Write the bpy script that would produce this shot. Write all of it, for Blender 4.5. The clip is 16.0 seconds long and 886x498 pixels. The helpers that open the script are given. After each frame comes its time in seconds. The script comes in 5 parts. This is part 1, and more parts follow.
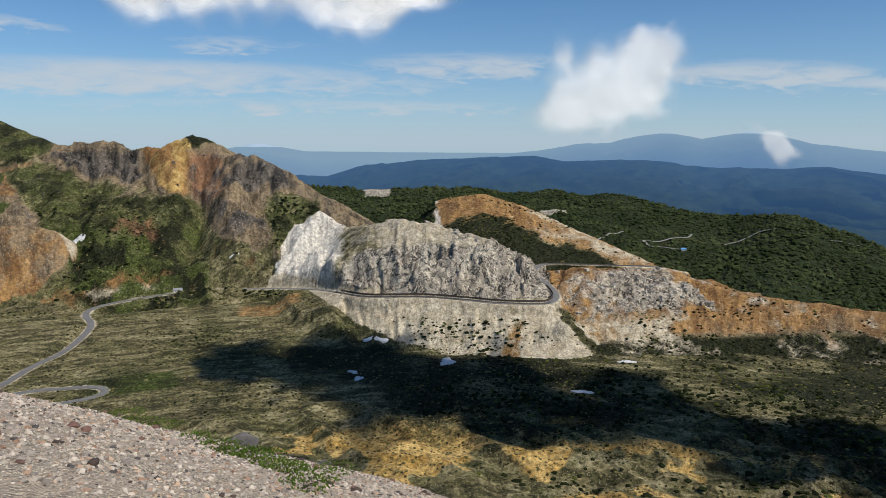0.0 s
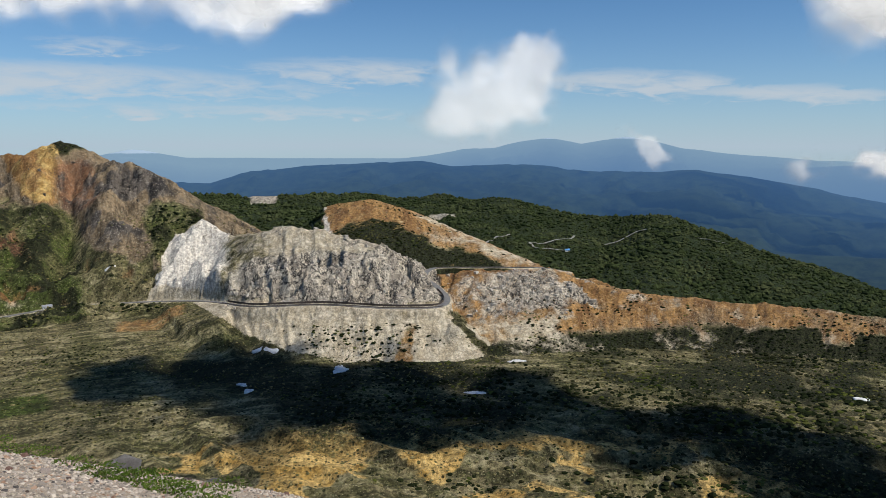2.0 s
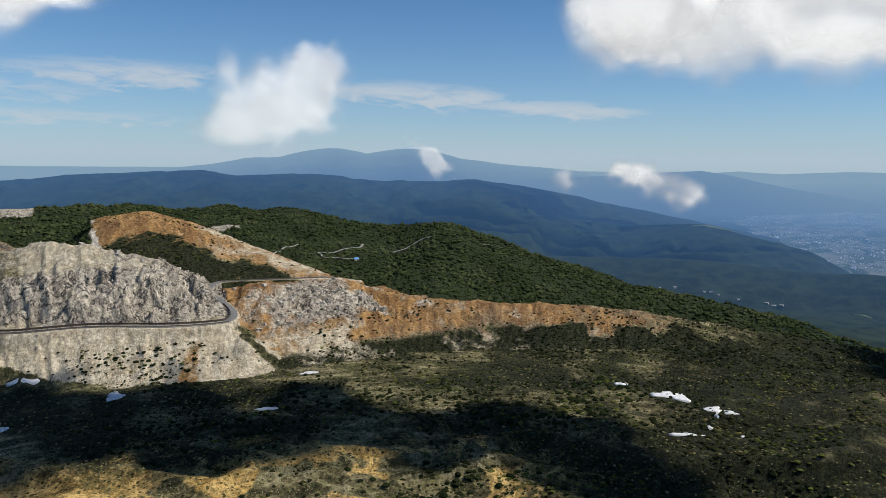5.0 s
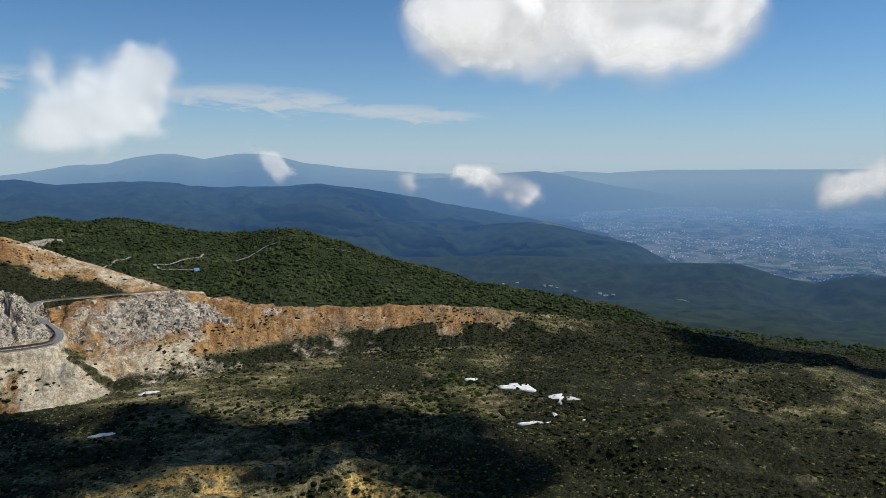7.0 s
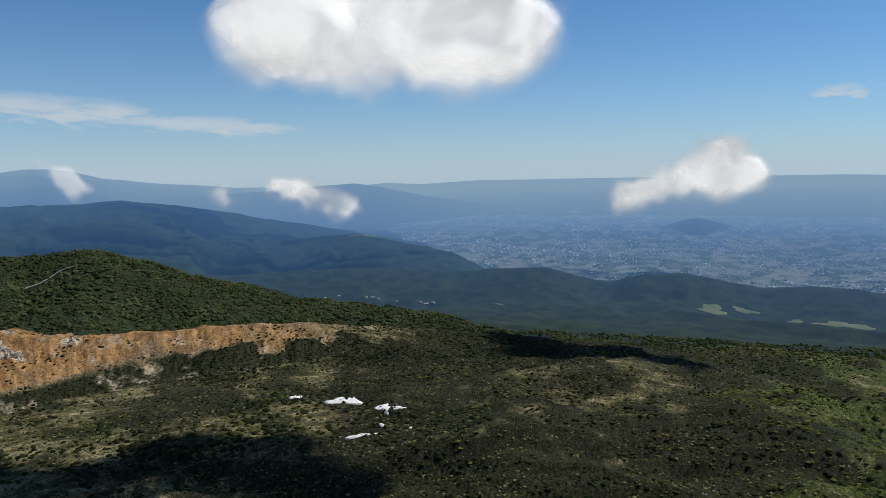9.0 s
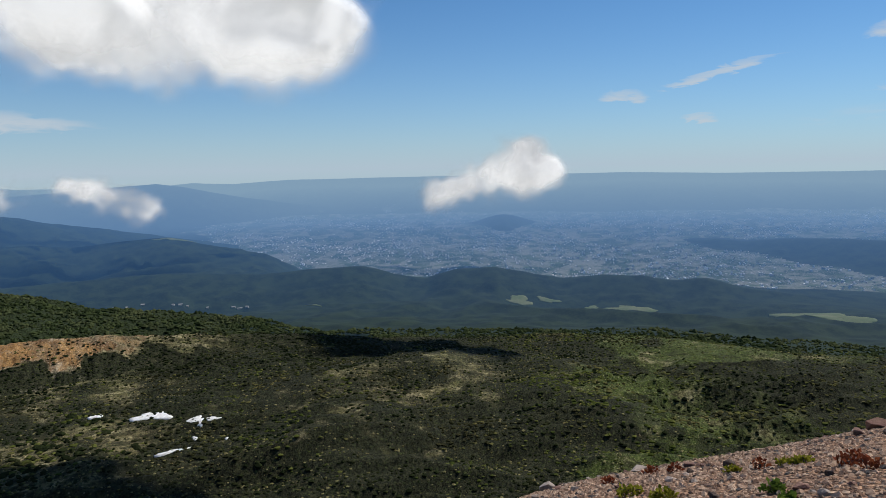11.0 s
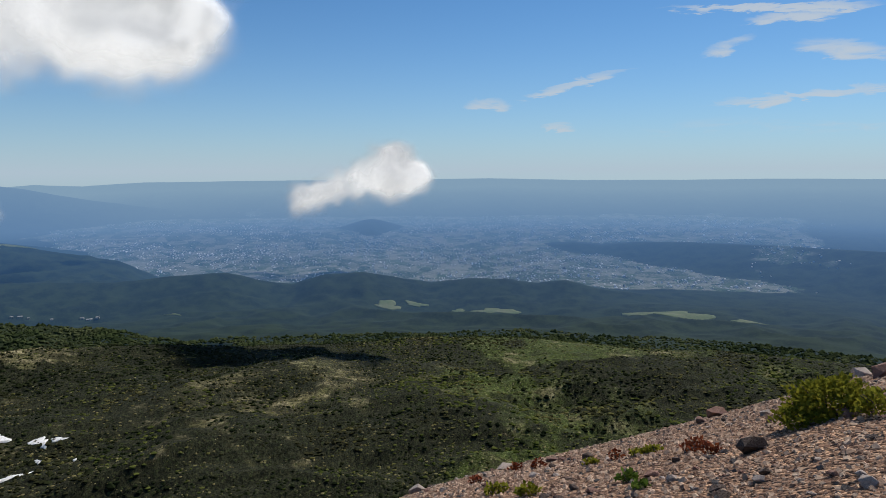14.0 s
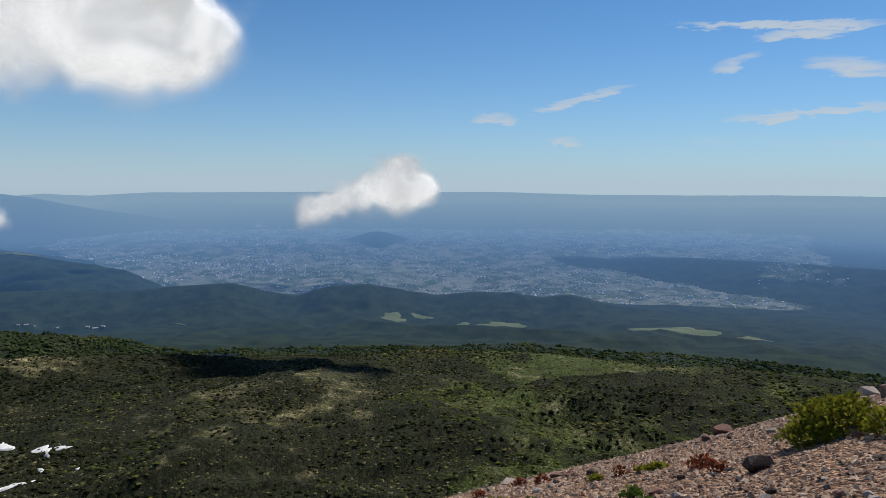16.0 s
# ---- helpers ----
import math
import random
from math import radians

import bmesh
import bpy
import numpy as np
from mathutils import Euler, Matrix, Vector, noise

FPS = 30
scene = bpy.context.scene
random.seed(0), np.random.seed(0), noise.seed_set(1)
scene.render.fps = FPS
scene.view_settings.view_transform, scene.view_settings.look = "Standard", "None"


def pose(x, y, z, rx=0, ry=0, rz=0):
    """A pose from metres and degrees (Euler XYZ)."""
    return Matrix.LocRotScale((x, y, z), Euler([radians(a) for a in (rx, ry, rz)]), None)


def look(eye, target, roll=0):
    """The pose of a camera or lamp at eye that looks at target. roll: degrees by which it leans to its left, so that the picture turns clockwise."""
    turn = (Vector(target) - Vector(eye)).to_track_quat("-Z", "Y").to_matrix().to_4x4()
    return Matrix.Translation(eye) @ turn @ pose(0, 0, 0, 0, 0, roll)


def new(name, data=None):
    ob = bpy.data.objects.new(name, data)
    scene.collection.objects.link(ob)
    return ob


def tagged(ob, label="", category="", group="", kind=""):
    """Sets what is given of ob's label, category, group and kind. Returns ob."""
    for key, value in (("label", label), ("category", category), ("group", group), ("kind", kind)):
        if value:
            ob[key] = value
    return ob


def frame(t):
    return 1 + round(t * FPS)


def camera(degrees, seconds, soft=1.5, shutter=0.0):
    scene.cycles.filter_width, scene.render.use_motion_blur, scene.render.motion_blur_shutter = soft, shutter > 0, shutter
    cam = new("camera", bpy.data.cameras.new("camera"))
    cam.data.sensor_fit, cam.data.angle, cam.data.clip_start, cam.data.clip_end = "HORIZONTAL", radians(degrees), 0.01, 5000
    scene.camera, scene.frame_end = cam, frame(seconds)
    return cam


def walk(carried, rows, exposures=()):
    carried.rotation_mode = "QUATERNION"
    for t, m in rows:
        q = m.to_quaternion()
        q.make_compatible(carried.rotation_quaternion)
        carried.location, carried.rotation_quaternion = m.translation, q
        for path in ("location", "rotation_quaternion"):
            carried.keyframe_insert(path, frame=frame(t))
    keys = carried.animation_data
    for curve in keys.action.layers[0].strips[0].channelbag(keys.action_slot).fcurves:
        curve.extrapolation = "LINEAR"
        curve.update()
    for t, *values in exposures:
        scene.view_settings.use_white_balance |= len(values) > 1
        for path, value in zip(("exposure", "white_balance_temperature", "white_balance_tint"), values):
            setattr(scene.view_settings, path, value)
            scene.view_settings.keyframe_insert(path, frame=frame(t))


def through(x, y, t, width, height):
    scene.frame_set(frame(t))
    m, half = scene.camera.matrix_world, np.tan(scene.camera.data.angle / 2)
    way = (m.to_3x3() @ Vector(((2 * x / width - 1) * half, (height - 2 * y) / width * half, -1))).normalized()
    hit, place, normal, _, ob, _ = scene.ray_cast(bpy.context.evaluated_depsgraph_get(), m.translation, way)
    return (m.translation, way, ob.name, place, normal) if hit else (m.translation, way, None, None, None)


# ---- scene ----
# seconds, yaw, pitch, roll: the camera turns where it stands, at eye height
TURN = [
    (0.0, 0.0, -8.47, 0.25), (0.5, -1.48, -8.27, 0.30), (1.0, -3.94, -8.04, 0.32), (1.5, -6.14, -8.02, 0.15), (2.0, -8.66, -8.03, 0.09),
    (2.5, -11.20, -7.92, 0.13), (3.0, -13.87, -7.84, -0.20), (3.5, -16.55, -7.82, -0.27), (4.0, -19.50, -7.54, 0.28), (6.5, -33.92, -7.06, -0.07),
    (7.0, -37.23, -6.90, -0.22), (7.5, -40.82, -6.95, -0.43), (8.0, -43.84, -7.20, -0.51), (8.5, -47.68, -6.64, -0.59), (11.0, -65.80, -6.40, -1.11),
    (11.5, -70.25, -6.63, -0.16), (12.0, -73.32, -6.25, 0.10), (12.5, -76.18, -6.35, 0.19), (13.0, -76.91, -6.25, -0.27), (13.5, -76.45, -6.42, -0.43),
    (14.0, -76.18, -6.15, -0.35), (14.5, -75.97, -5.81, -0.27), (15.0, -75.87, -5.63, -0.38), (15.5, -75.59, -5.51, -0.32), (16.0, -75.72, -5.13, 0.27)]
cam = camera(62.46, 16.0, 0.7)
walk(cam, [(t, pose(0, 0, 0, 90 + p, 0, y) @ pose(0, 0, 0, 0, 0, r)) for t, y, p, r in TURN],
     exposures=[(0.0, 0.0), (16.0, 0.0)])

# ---- sky and sun: late morning, the sun high to the right ----
SUN_AZ, SUN_EL = -122.0, 51.0


def bearing(az, r, z=0.0):
    """A place by its bearing in degrees (to the left of the first view), its distance and its height against the eye."""
    a = radians(az)
    return Vector((-r * math.sin(a), r * math.cos(a), z))


sun_way = bearing(SUN_AZ, math.cos(radians(SUN_EL)), math.sin(radians(SUN_EL)))
sun = new("sun", bpy.data.lights.new("sun", "SUN"))
sun.data.energy, sun.data.angle, sun.data.color = 4.25, radians(0.53), (1.0, 0.95, 0.87)
sun.matrix_world = look(tuple(sun_way * 1000), (0, 0, 0))
def node(tree, kind, inputs=(), **props):
    n = tree.nodes.new(kind)
    for k, v in props.items():
        if k == "operation":
            n.operation = v
        elif k == "data_type":
            n.data_type = v
        elif k == "blend_type":
            n.blend_type = v
        elif k == "name":
            n.attribute_name = v
        elif k == "feature":
            n.feature = v
    for k, v in dict(inputs).items():
        s = n.inputs[k]
        if hasattr(v, "links"):
            tree.links.new(v, s)
        else:
            s.default_value = v
    return n


def math_node(tree, operation, a, b=0.0, c=0.0):
    return node(tree, "ShaderNodeMath", {0: a, 1: b, 2: c}, operation=operation).outputs[0]


def ramp(tree, v, lo, hi, a=0.0, b=1.0):
    n = node(tree, "ShaderNodeMapRange", {0: v, 1: lo, 2: hi, 3: a, 4: b})
    n.interpolation_type = "SMOOTHSTEP"
    return n.outputs[0]


def mix(tree, fac, a, b, blend="MIX"):
    a = (*a, 1.0) if isinstance(a, tuple) and len(a) == 3 else a
    b = (*b, 1.0) if isinstance(b, tuple) and len(b) == 3 else b
    return node(tree, "ShaderNodeMix", {0: fac, 6: a, 7: b}, data_type="RGBA", blend_type=blend).outputs[2]


def fnoise(tree, vector, scale, detail=4.0, roughness=0.55, distortion=0.0):
    return node(tree, "ShaderNodeTexNoise", {"Vector": vector, "Scale": scale, "Detail": detail, "Roughness": roughness, "Distortion": distortion}).outputs[0]


world = bpy.data.worlds.new("sky")
scene.world = world
world.use_nodes = True
wt = world.node_tree
wt.nodes.clear()
sky = node(wt, "ShaderNodeTexSky")
sky.sky_type, sky.sun_disc = "NISHITA", False
sky.sun_elevation, sky.sun_rotation = radians(SUN_EL), radians(-SUN_AZ)
sky.altitude, sky.air_density, sky.dust_density, sky.ozone_density = 1900, 1.0, 0.3, 3.0
way = node(wt, "ShaderNodeTexCoord").outputs["Generated"]
sep = node(wt, "ShaderNodeSeparateXYZ", {0: way}).outputs
sky_az = math_node(wt, "MULTIPLY", math_node(wt, "ARCTAN2", math_node(wt, "MULTIPLY", sep[0], -1.0), sep[1]), 57.2958)
sky_el = math_node(wt, "MULTIPLY", math_node(wt, "ARCSINE", sep[2]), 57.2958)
chart = node(wt, "ShaderNodeCombineXYZ", {0: sky_az, 1: math_node(wt, "MULTIPLY", sky_el, 4.5), 2: 0.0}).outputs[0]
streak = fnoise(wt, chart, 0.085, 7.0, 0.58, 0.6)
fibre = fnoise(wt, chart, 0.35, 6.0, 0.6, 0.8)
# thin high cloud: bearing, elevation, half width, half height, rise per degree, strength
VEILS = [(20, 4.3, 24, 1.7, 0.0, 1.0), (-2, 5.6, 12, 1.3, 0.0, 0.85), (10, 2.5, 22, 0.7, 0.0, 0.8), (30, 7.4, 4, 0.6, 0.0, 0.9), (-22, 4.8, 9, 1.1, 0.0, 0.95),
         (-33, 3.6, 9, 0.9, 0.03, 0.95), (15, 6.9, 7, 0.8, 0.0, 0.6), (-79.6, 4.9, 2.2, 0.55, 0.0, 1.0), (-86.5, 6.4, 5.2, 0.42, -0.22, 1.0), (-85, 3.2, 1.6, 0.35, 0.0, 0.9),
         (-99, 11.2, 8, 0.35, 0.05, 1.0), (-101, 10.4, 3.5, 0.5, -0.05, 1.0), (-97, 8.6, 2.2, 0.7, -0.35, 0.9), (-104.5, 7.9, 4, 0.8, 0.16, 1.0),
         (-103, 5.0, 9, 0.42, -0.05, 1.0), (-100, 3.2, 14, 1.0, 0.0, 0.25)]
drift_el = math_node(wt, "ADD", sky_el, math_node(wt, "MULTIPLY_ADD", fibre, 1.8, math_node(wt, "MULTIPLY_ADD", streak, 1.6, -1.7)))
veil = None
for az, el, half_w, half_h, rise, strength in VEILS:
    du = math_node(wt, "MULTIPLY_ADD", sky_az, 1.0 / half_w, -az / half_w)
    dv = math_node(wt, "MULTIPLY_ADD", sky_az, -rise / half_h, (rise * az - el) / half_h)
    dv = math_node(wt, "MULTIPLY_ADD", drift_el, 1.0 / half_h, dv)
    d = math_node(wt, "ADD", math_node(wt, "MULTIPLY", du, du), math_node(wt, "MULTIPLY", dv, dv))
    w = math_node(wt, "MULTIPLY", ramp(wt, d, 0.0, 1.25, 1.0, 0.0), strength)
    veil = w if veil is None else math_node(wt, "MAXIMUM", veil, w)
grain = math_node(wt, "MULTIPLY_ADD", fibre, 1.5, math_node(wt, "MULTIPLY_ADD", streak, 2.2, -1.85))
veil = math_node(wt, "MULTIPLY", ramp(wt, math_node(wt, "ADD", veil, grain), 0.22, 1.3), ramp(wt, veil, 0.0, 0.3))
haze = math_node(wt, "EXPONENT", math_node(wt, "MULTIPLY", math_node(wt, "ABSOLUTE", sky_el), -0.22))
clear_sky = mix(wt, math_node(wt, "MULTIPLY", haze, 0.92), mix(wt, 1.0, sky.outputs[0], (0.50, 0.86, 1.09), "MULTIPLY"), (5.0, 6.1, 7.2))
sky_col = mix(wt, math_node(wt, "MULTIPLY", veil, 0.85), clear_sky, (6.0, 6.7, 7.4))
node(wt, "ShaderNodeOutputWorld", {0: node(wt, "ShaderNodeBackground", {0: sky_col, 1: 0.087}).outputs[0]})
# ---- materials ----
def material(name):
    m = bpy.data.materials.new(name)
    m.use_nodes = True
    m.node_tree.nodes.clear()
    return m, m.node_tree


def finish(tree, shader):
    node(tree, "ShaderNodeOutputMaterial", {0: shader})


def principled(tree, colour, roughness=0.9, normal=None, specular=0.2):
    colour = (*colour, 1.0) if isinstance(colour, tuple) else colour
    n = node(tree, "ShaderNodeBsdfPrincipled", {"Base Color": colour, "Roughness": roughness, "Specular IOR Level": specular})
    if normal is not None:
        tree.links.new(normal, n.inputs["Normal"])
    return n.outputs[0]


def relief(tree, height, distance, strength=1.0):
    return node(tree, "ShaderNodeBump", {"Height": height, "Distance": distance, "Strength": strength}).outputs[0]


def place_of(tree):
    return node(tree, "ShaderNodeNewGeometry").outputs["Position"]


def ground_material():
    m, t = material("mountain_ground")
    p = place_of(t)
    big, mid, small, fine = fnoise(t, p, 0.012, 5), fnoise(t, p, 0.07, 6), fnoise(t, p, 0.45, 5, 0.65), fnoise(t, p, 6.0, 5, 0.7)
    # streaks by bearing from the camera's standpoint, so they run down slopes facing it
    xyz = node(t, "ShaderNodeSeparateXYZ", {0: p}).outputs
    round_about = math_node(t, "MULTIPLY", math_node(t, "ARCTAN2", xyz[0], xyz[1]), 1000.0)
    away = math_node(t, "SQRT", math_node(t, "ADD", math_node(t, "MULTIPLY", xyz[0], xyz[0]), math_node(t, "MULTIPLY", xyz[1], xyz[1])))
    squash = node(t, "ShaderNodeCombineXYZ", {0: math_node(t, "MULTIPLY", round_about, 0.075), 1: math_node(t, "MULTIPLY", away, 0.022), 2: math_node(t, "MULTIPLY", xyz[2], 0.01)}).outputs[0]
    layer = fnoise(t, squash, 1.0, 6, 0.6, 0.5)
    ca = node(t, "ShaderNodeSeparateColor", {0: node(t, "ShaderNodeAttribute", name="cover").outputs[0]}).outputs
    cb = node(t, "ShaderNodeSeparateColor", {0: node(t, "ShaderNodeAttribute", name="cover_b").outputs[0]}).outputs
    cc = node(t, "ShaderNodeSeparateColor", {0: node(t, "ShaderNodeAttribute", name="cover_c").outputs[0]}).outputs
    cd = node(t, "ShaderNodeSeparateColor", {0: node(t, "ShaderNodeAttribute", name="cover_d").outputs[0]}).outputs
    streak = fnoise(t, node(t, "ShaderNodeVectorMath", {0: squash, 1: (4.2, 1.6, 3.0)}, operation="MULTIPLY").outputs[0], 1.0, 5, 0.65, 0.6)
    right = ramp(t, xyz[0], 0.5, 3.0)
    break_up = math_node(t, "MULTIPLY_ADD", small, 0.55, math_node(t, "MULTIPLY_ADD", mid, 0.7, -0.625))

    def share(w, soft=0.26, by=1.35):
        return ramp(t, math_node(t, "MULTIPLY_ADD", break_up, by, w), 0.5 - soft, 0.5 + soft)

    grass = mix(t, ramp(t, mid, 0.35, 0.65), (0.10, 0.087, 0.038), (0.25, 0.205, 0.11))
    grass = mix(t, ramp(t, small, 0.5, 0.75), grass, (0.35, 0.315, 0.155))
    grass = mix(t, ramp(t, big, 0.42, 0.62, 0.0, 0.6), grass, (0.075, 0.08, 0.027))
    band = fnoise(t, node(t, "ShaderNodeCombineXYZ", {0: math_node(t, "MULTIPLY", round_about, 0.02), 1: math_node(t, "MULTIPLY", away, 0.075), 2: 0.0}).outputs[0], 1.0, 4, 0.58, 0.8)
    grass = mix(t, ramp(t, band, 0.40, 0.52, 0.8, 0.0), grass, (0.035, 0.034, 0.016))
    grass = mix(t, ramp(t, band, 0.54, 0.62, 0.0, 0.65), grass, (0.33, 0.285, 0.165))
    green = mix(t, ramp(t, small, 0.35, 0.65), (0.030, 0.044, 0.010), (0.078, 0.098, 0.022))
    rock = mix(t, ramp(t, layer, 0.36, 0.64), (0.34, 0.29, 0.225), (0.57, 0.505, 0.395))
    rock = mix(t, ramp(t, small, 0.58, 0.70, 0.0, 0.75), rock, (0.14, 0.13, 0.12))
    rock = mix(t, ramp(t, big, 0.5, 0.65, 0.0, 0.5), rock, (0.46, 0.39, 0.29))
    # shade inside clefts and cracks, painted as dark lines into the rock colour
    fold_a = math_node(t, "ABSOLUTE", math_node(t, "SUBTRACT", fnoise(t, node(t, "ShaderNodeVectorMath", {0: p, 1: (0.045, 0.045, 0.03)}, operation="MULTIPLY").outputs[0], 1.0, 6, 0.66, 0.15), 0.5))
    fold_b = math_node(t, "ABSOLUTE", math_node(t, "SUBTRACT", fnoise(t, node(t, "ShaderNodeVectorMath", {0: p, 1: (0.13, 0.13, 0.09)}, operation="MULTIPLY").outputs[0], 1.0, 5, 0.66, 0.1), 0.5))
    cleft_shade = math_node(t, "MAXIMUM", math_node(t, "MULTIPLY", ramp(t, fold_a, 0.004, 0.04, 1.0, 0.0), ramp(t, mid, 0.36, 0.48)), math_node(t, "MULTIPLY", ramp(t, fold_b, 0.004, 0.05, 0.85, 0.0), ramp(t, mid, 0.46, 0.58)))
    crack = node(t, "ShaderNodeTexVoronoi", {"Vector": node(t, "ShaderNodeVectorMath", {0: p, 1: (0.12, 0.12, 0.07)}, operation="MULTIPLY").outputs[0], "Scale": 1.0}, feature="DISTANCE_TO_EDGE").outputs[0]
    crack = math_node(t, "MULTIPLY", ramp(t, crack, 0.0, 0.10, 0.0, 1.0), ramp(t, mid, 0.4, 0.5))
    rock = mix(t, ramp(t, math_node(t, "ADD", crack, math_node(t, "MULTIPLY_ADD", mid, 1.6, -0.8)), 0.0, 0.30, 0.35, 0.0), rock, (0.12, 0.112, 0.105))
    rock = mix(t, cleft_shade, rock, (0.035, 0.033, 0.032))
    ochre = mix(t, ramp(t, layer, 0.34, 0.66), (0.17, 0.086, 0.032), (0.38, 0.215, 0.078))
    ochre = mix(t, ramp(t, small, 0.52, 0.72, 0.0, 0.7), ochre, (0.12, 0.085, 0.05))
    ochre = mix(t, ramp(t, streak, 0.5, 0.66, 0.0, 0.45), ochre, (0.12, 0.075, 0.045))
    ochre = mix(t, ramp(t, mid, 0.57, 0.75, 0.0, 0.35), ochre, (0.50, 0.37, 0.20))
    forest = mix(t, ramp(t, small, 0.3, 0.7), (0.014, 0.021, 0.009), (0.03, 0.042, 0.016))
    scrub = mix(t, ramp(t, small, 0.35, 0.65), (0.009, 0.011, 0.006), (0.034, 0.035, 0.016))
    cell = node(t, "ShaderNodeTexVoronoi", {"Vector": p, "Scale": 34.0, "Randomness": 1.0})
    pebble = mix(t, ramp(t, cell.outputs["Color"], 0.2, 0.8), mix(t, right, (0.20, 0.165, 0.135), (0.10, 0.055, 0.038)), mix(t, right, (0.62, 0.535, 0.41), (0.40, 0.25, 0.16)))
    chip = node(t, "ShaderNodeTexVoronoi", {"Vector": p, "Scale": 85.0, "Randomness": 1.0})
    pebble = mix(t, 1.0, pebble, mix(t, ramp(t, chip.outputs["Color"], 0.25, 0.75), (0.55, 0.53, 0.5), (1.35, 1.33, 1.3)), "MULTIPLY")
    scree = mix(t, ramp(t, fine, 0.46, 0.66, 0.0, 0.8), pebble, mix(t, right, (0.36, 0.30, 0.235), (0.23, 0.135, 0.09)))
    scree = mix(t, ramp(t, small, 0.42, 0.62, 0.0, 0.7), scree, mix(t, right, (0.40, 0.32, 0.24), (0.22, 0.13, 0.085)))
    brown = mix(t, ramp(t, layer, 0.36, 0.64), (0.09, 0.066, 0.04), (0.25, 0.18, 0.105))
    brown = mix(t, ramp(t, small, 0.5, 0.75, 0.0, 0.8), brown, (0.055, 0.05, 0.042))
    brown = mix(t, ramp(t, streak, 0.45, 0.68, 0.0, 0.5), brown, (0.33, 0.25, 0.16))
    sand = mix(t, ramp(t, mid, 0.35, 0.68), (0.39, 0.325, 0.22), (0.54, 0.47, 0.345))
    sand = mix(t, ramp(t, streak, 0.52, 0.7, 0.0, 0.25), sand, (0.25, 0.215, 0.165))
    sand = mix(t, ramp(t, small, 0.55, 0.8, 0.0, 0.5), sand, (0.22, 0.18, 0.13))
    col = mix(t, share(ca[2], 0.3), grass, green)
    col = mix(t, share(cb[2], 0.25), col, scrub)
    col = mix(t, share(cc[0]), col, brown)
    col = mix(t, share(ca[1]), col, ochre)
    red = mix(t, ramp(t, layer, 0.36, 0.64), (0.115, 0.055, 0.032), (0.25, 0.125, 0.07))
    col = mix(t, math_node(t, "MULTIPLY", share(cd[2]), 0.8), col, red)
    yellow = mix(t, ramp(t, mid, 0.35, 0.65), (0.37, 0.225, 0.06), (0.54, 0.375, 0.14))
    yellow = mix(t, ramp(t, small, 0.5, 0.75, 0.0, 0.7), yellow, (0.20, 0.15, 0.07))
    col = mix(t, share(cc[2]), col, yellow)
    col = mix(t, share(cc[1]), col, sand)
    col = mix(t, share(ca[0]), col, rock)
    chalk = mix(t, ramp(t, streak, 0.42, 0.62), (0.66, 0.61, 0.52), (0.50, 0.45, 0.375))
    col = mix(t, share(cd[1]), col, chalk)
    lava = mix(t, ramp(t, layer, 0.4, 0.6), (0.035, 0.031, 0.028), (0.125, 0.105, 0.085))
    col = mix(t, share(cd[0]), col, lava)
    col = mix(t, share(cb[0], 0.2), col, forest)
    # single low bushes, tufts and stones
    plot = node(t, "ShaderNodeTexVoronoi", {"Vector": p, "Scale": 0.30, "Randomness": 1.0})
    pick = node(t, "ShaderNodeSeparateColor", {0: plot.outputs["Color"]}).outputs
    open_bare = math_node(t, "MINIMUM", math_node(t, "ADD", math_node(t, "ADD", ca[0], cc[1]), math_node(t, "ADD", ca[1], math_node(t, "MULTIPLY", cc[0], 0.5))), 1.0)
    dense = math_node(t, "MULTIPLY_ADD", open_bare, -0.5, math_node(t, "MULTIPLY_ADD", cb[2], 0.35, math_node(t, "MULTIPLY_ADD", mid, 0.9, -0.2)))
    bush = math_node(t, "MULTIPLY", math_node(t, "LESS_THAN", pick[0], dense), ramp(t, plot.outputs["Distance"], 0.30, 0.46, 0.9, 0.0))
    col = mix(t, bush, col, mix(t, pick[1], (0.012, 0.016, 0.008), (0.045, 0.055, 0.018)))
    clod = node(t, "ShaderNodeTexVoronoi", {"Vector": p, "Scale": 0.62, "Randomness": 1.0})
    pick = node(t, "ShaderNodeSeparateColor", {0: clod.outputs["Color"]}).outputs
    bright = math_node(t, "MULTIPLY", math_node(t, "LESS_THAN", pick[0], math_node(t, "MULTIPLY_ADD", cb[2], -0.5, math_node(t, "MULTIPLY_ADD", small, 0.9, -0.1))), ramp(t, clod.outputs["Distance"], 0.25, 0.42, 0.75, 0.0))
    bright = math_node(t, "MULTIPLY", bright, math_node(t, "SUBTRACT", 1.0, cb[0]))
    col = mix(t, bright, col, mix(t, pick[1], mix(t, open_bare, (0.20, 0.19, 0.075), mix(t, ca[1], (0.48, 0.44, 0.36), (0.30, 0.19, 0.09))), mix(t, open_bare, (0.34, 0.30, 0.19), mix(t, ca[1], (0.6, 0.56, 0.48), (0.48, 0.34, 0.18)))))
    col = mix(t, ramp(t, cb[1], 0.3, 0.7), col, scree)
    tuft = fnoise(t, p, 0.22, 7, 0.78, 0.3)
    # small-scale shading painted into the ground colour, from the same noise as the bump
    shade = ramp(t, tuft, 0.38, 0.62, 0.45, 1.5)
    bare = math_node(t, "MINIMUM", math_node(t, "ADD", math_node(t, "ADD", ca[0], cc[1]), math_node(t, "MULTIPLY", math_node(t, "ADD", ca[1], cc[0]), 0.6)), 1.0)
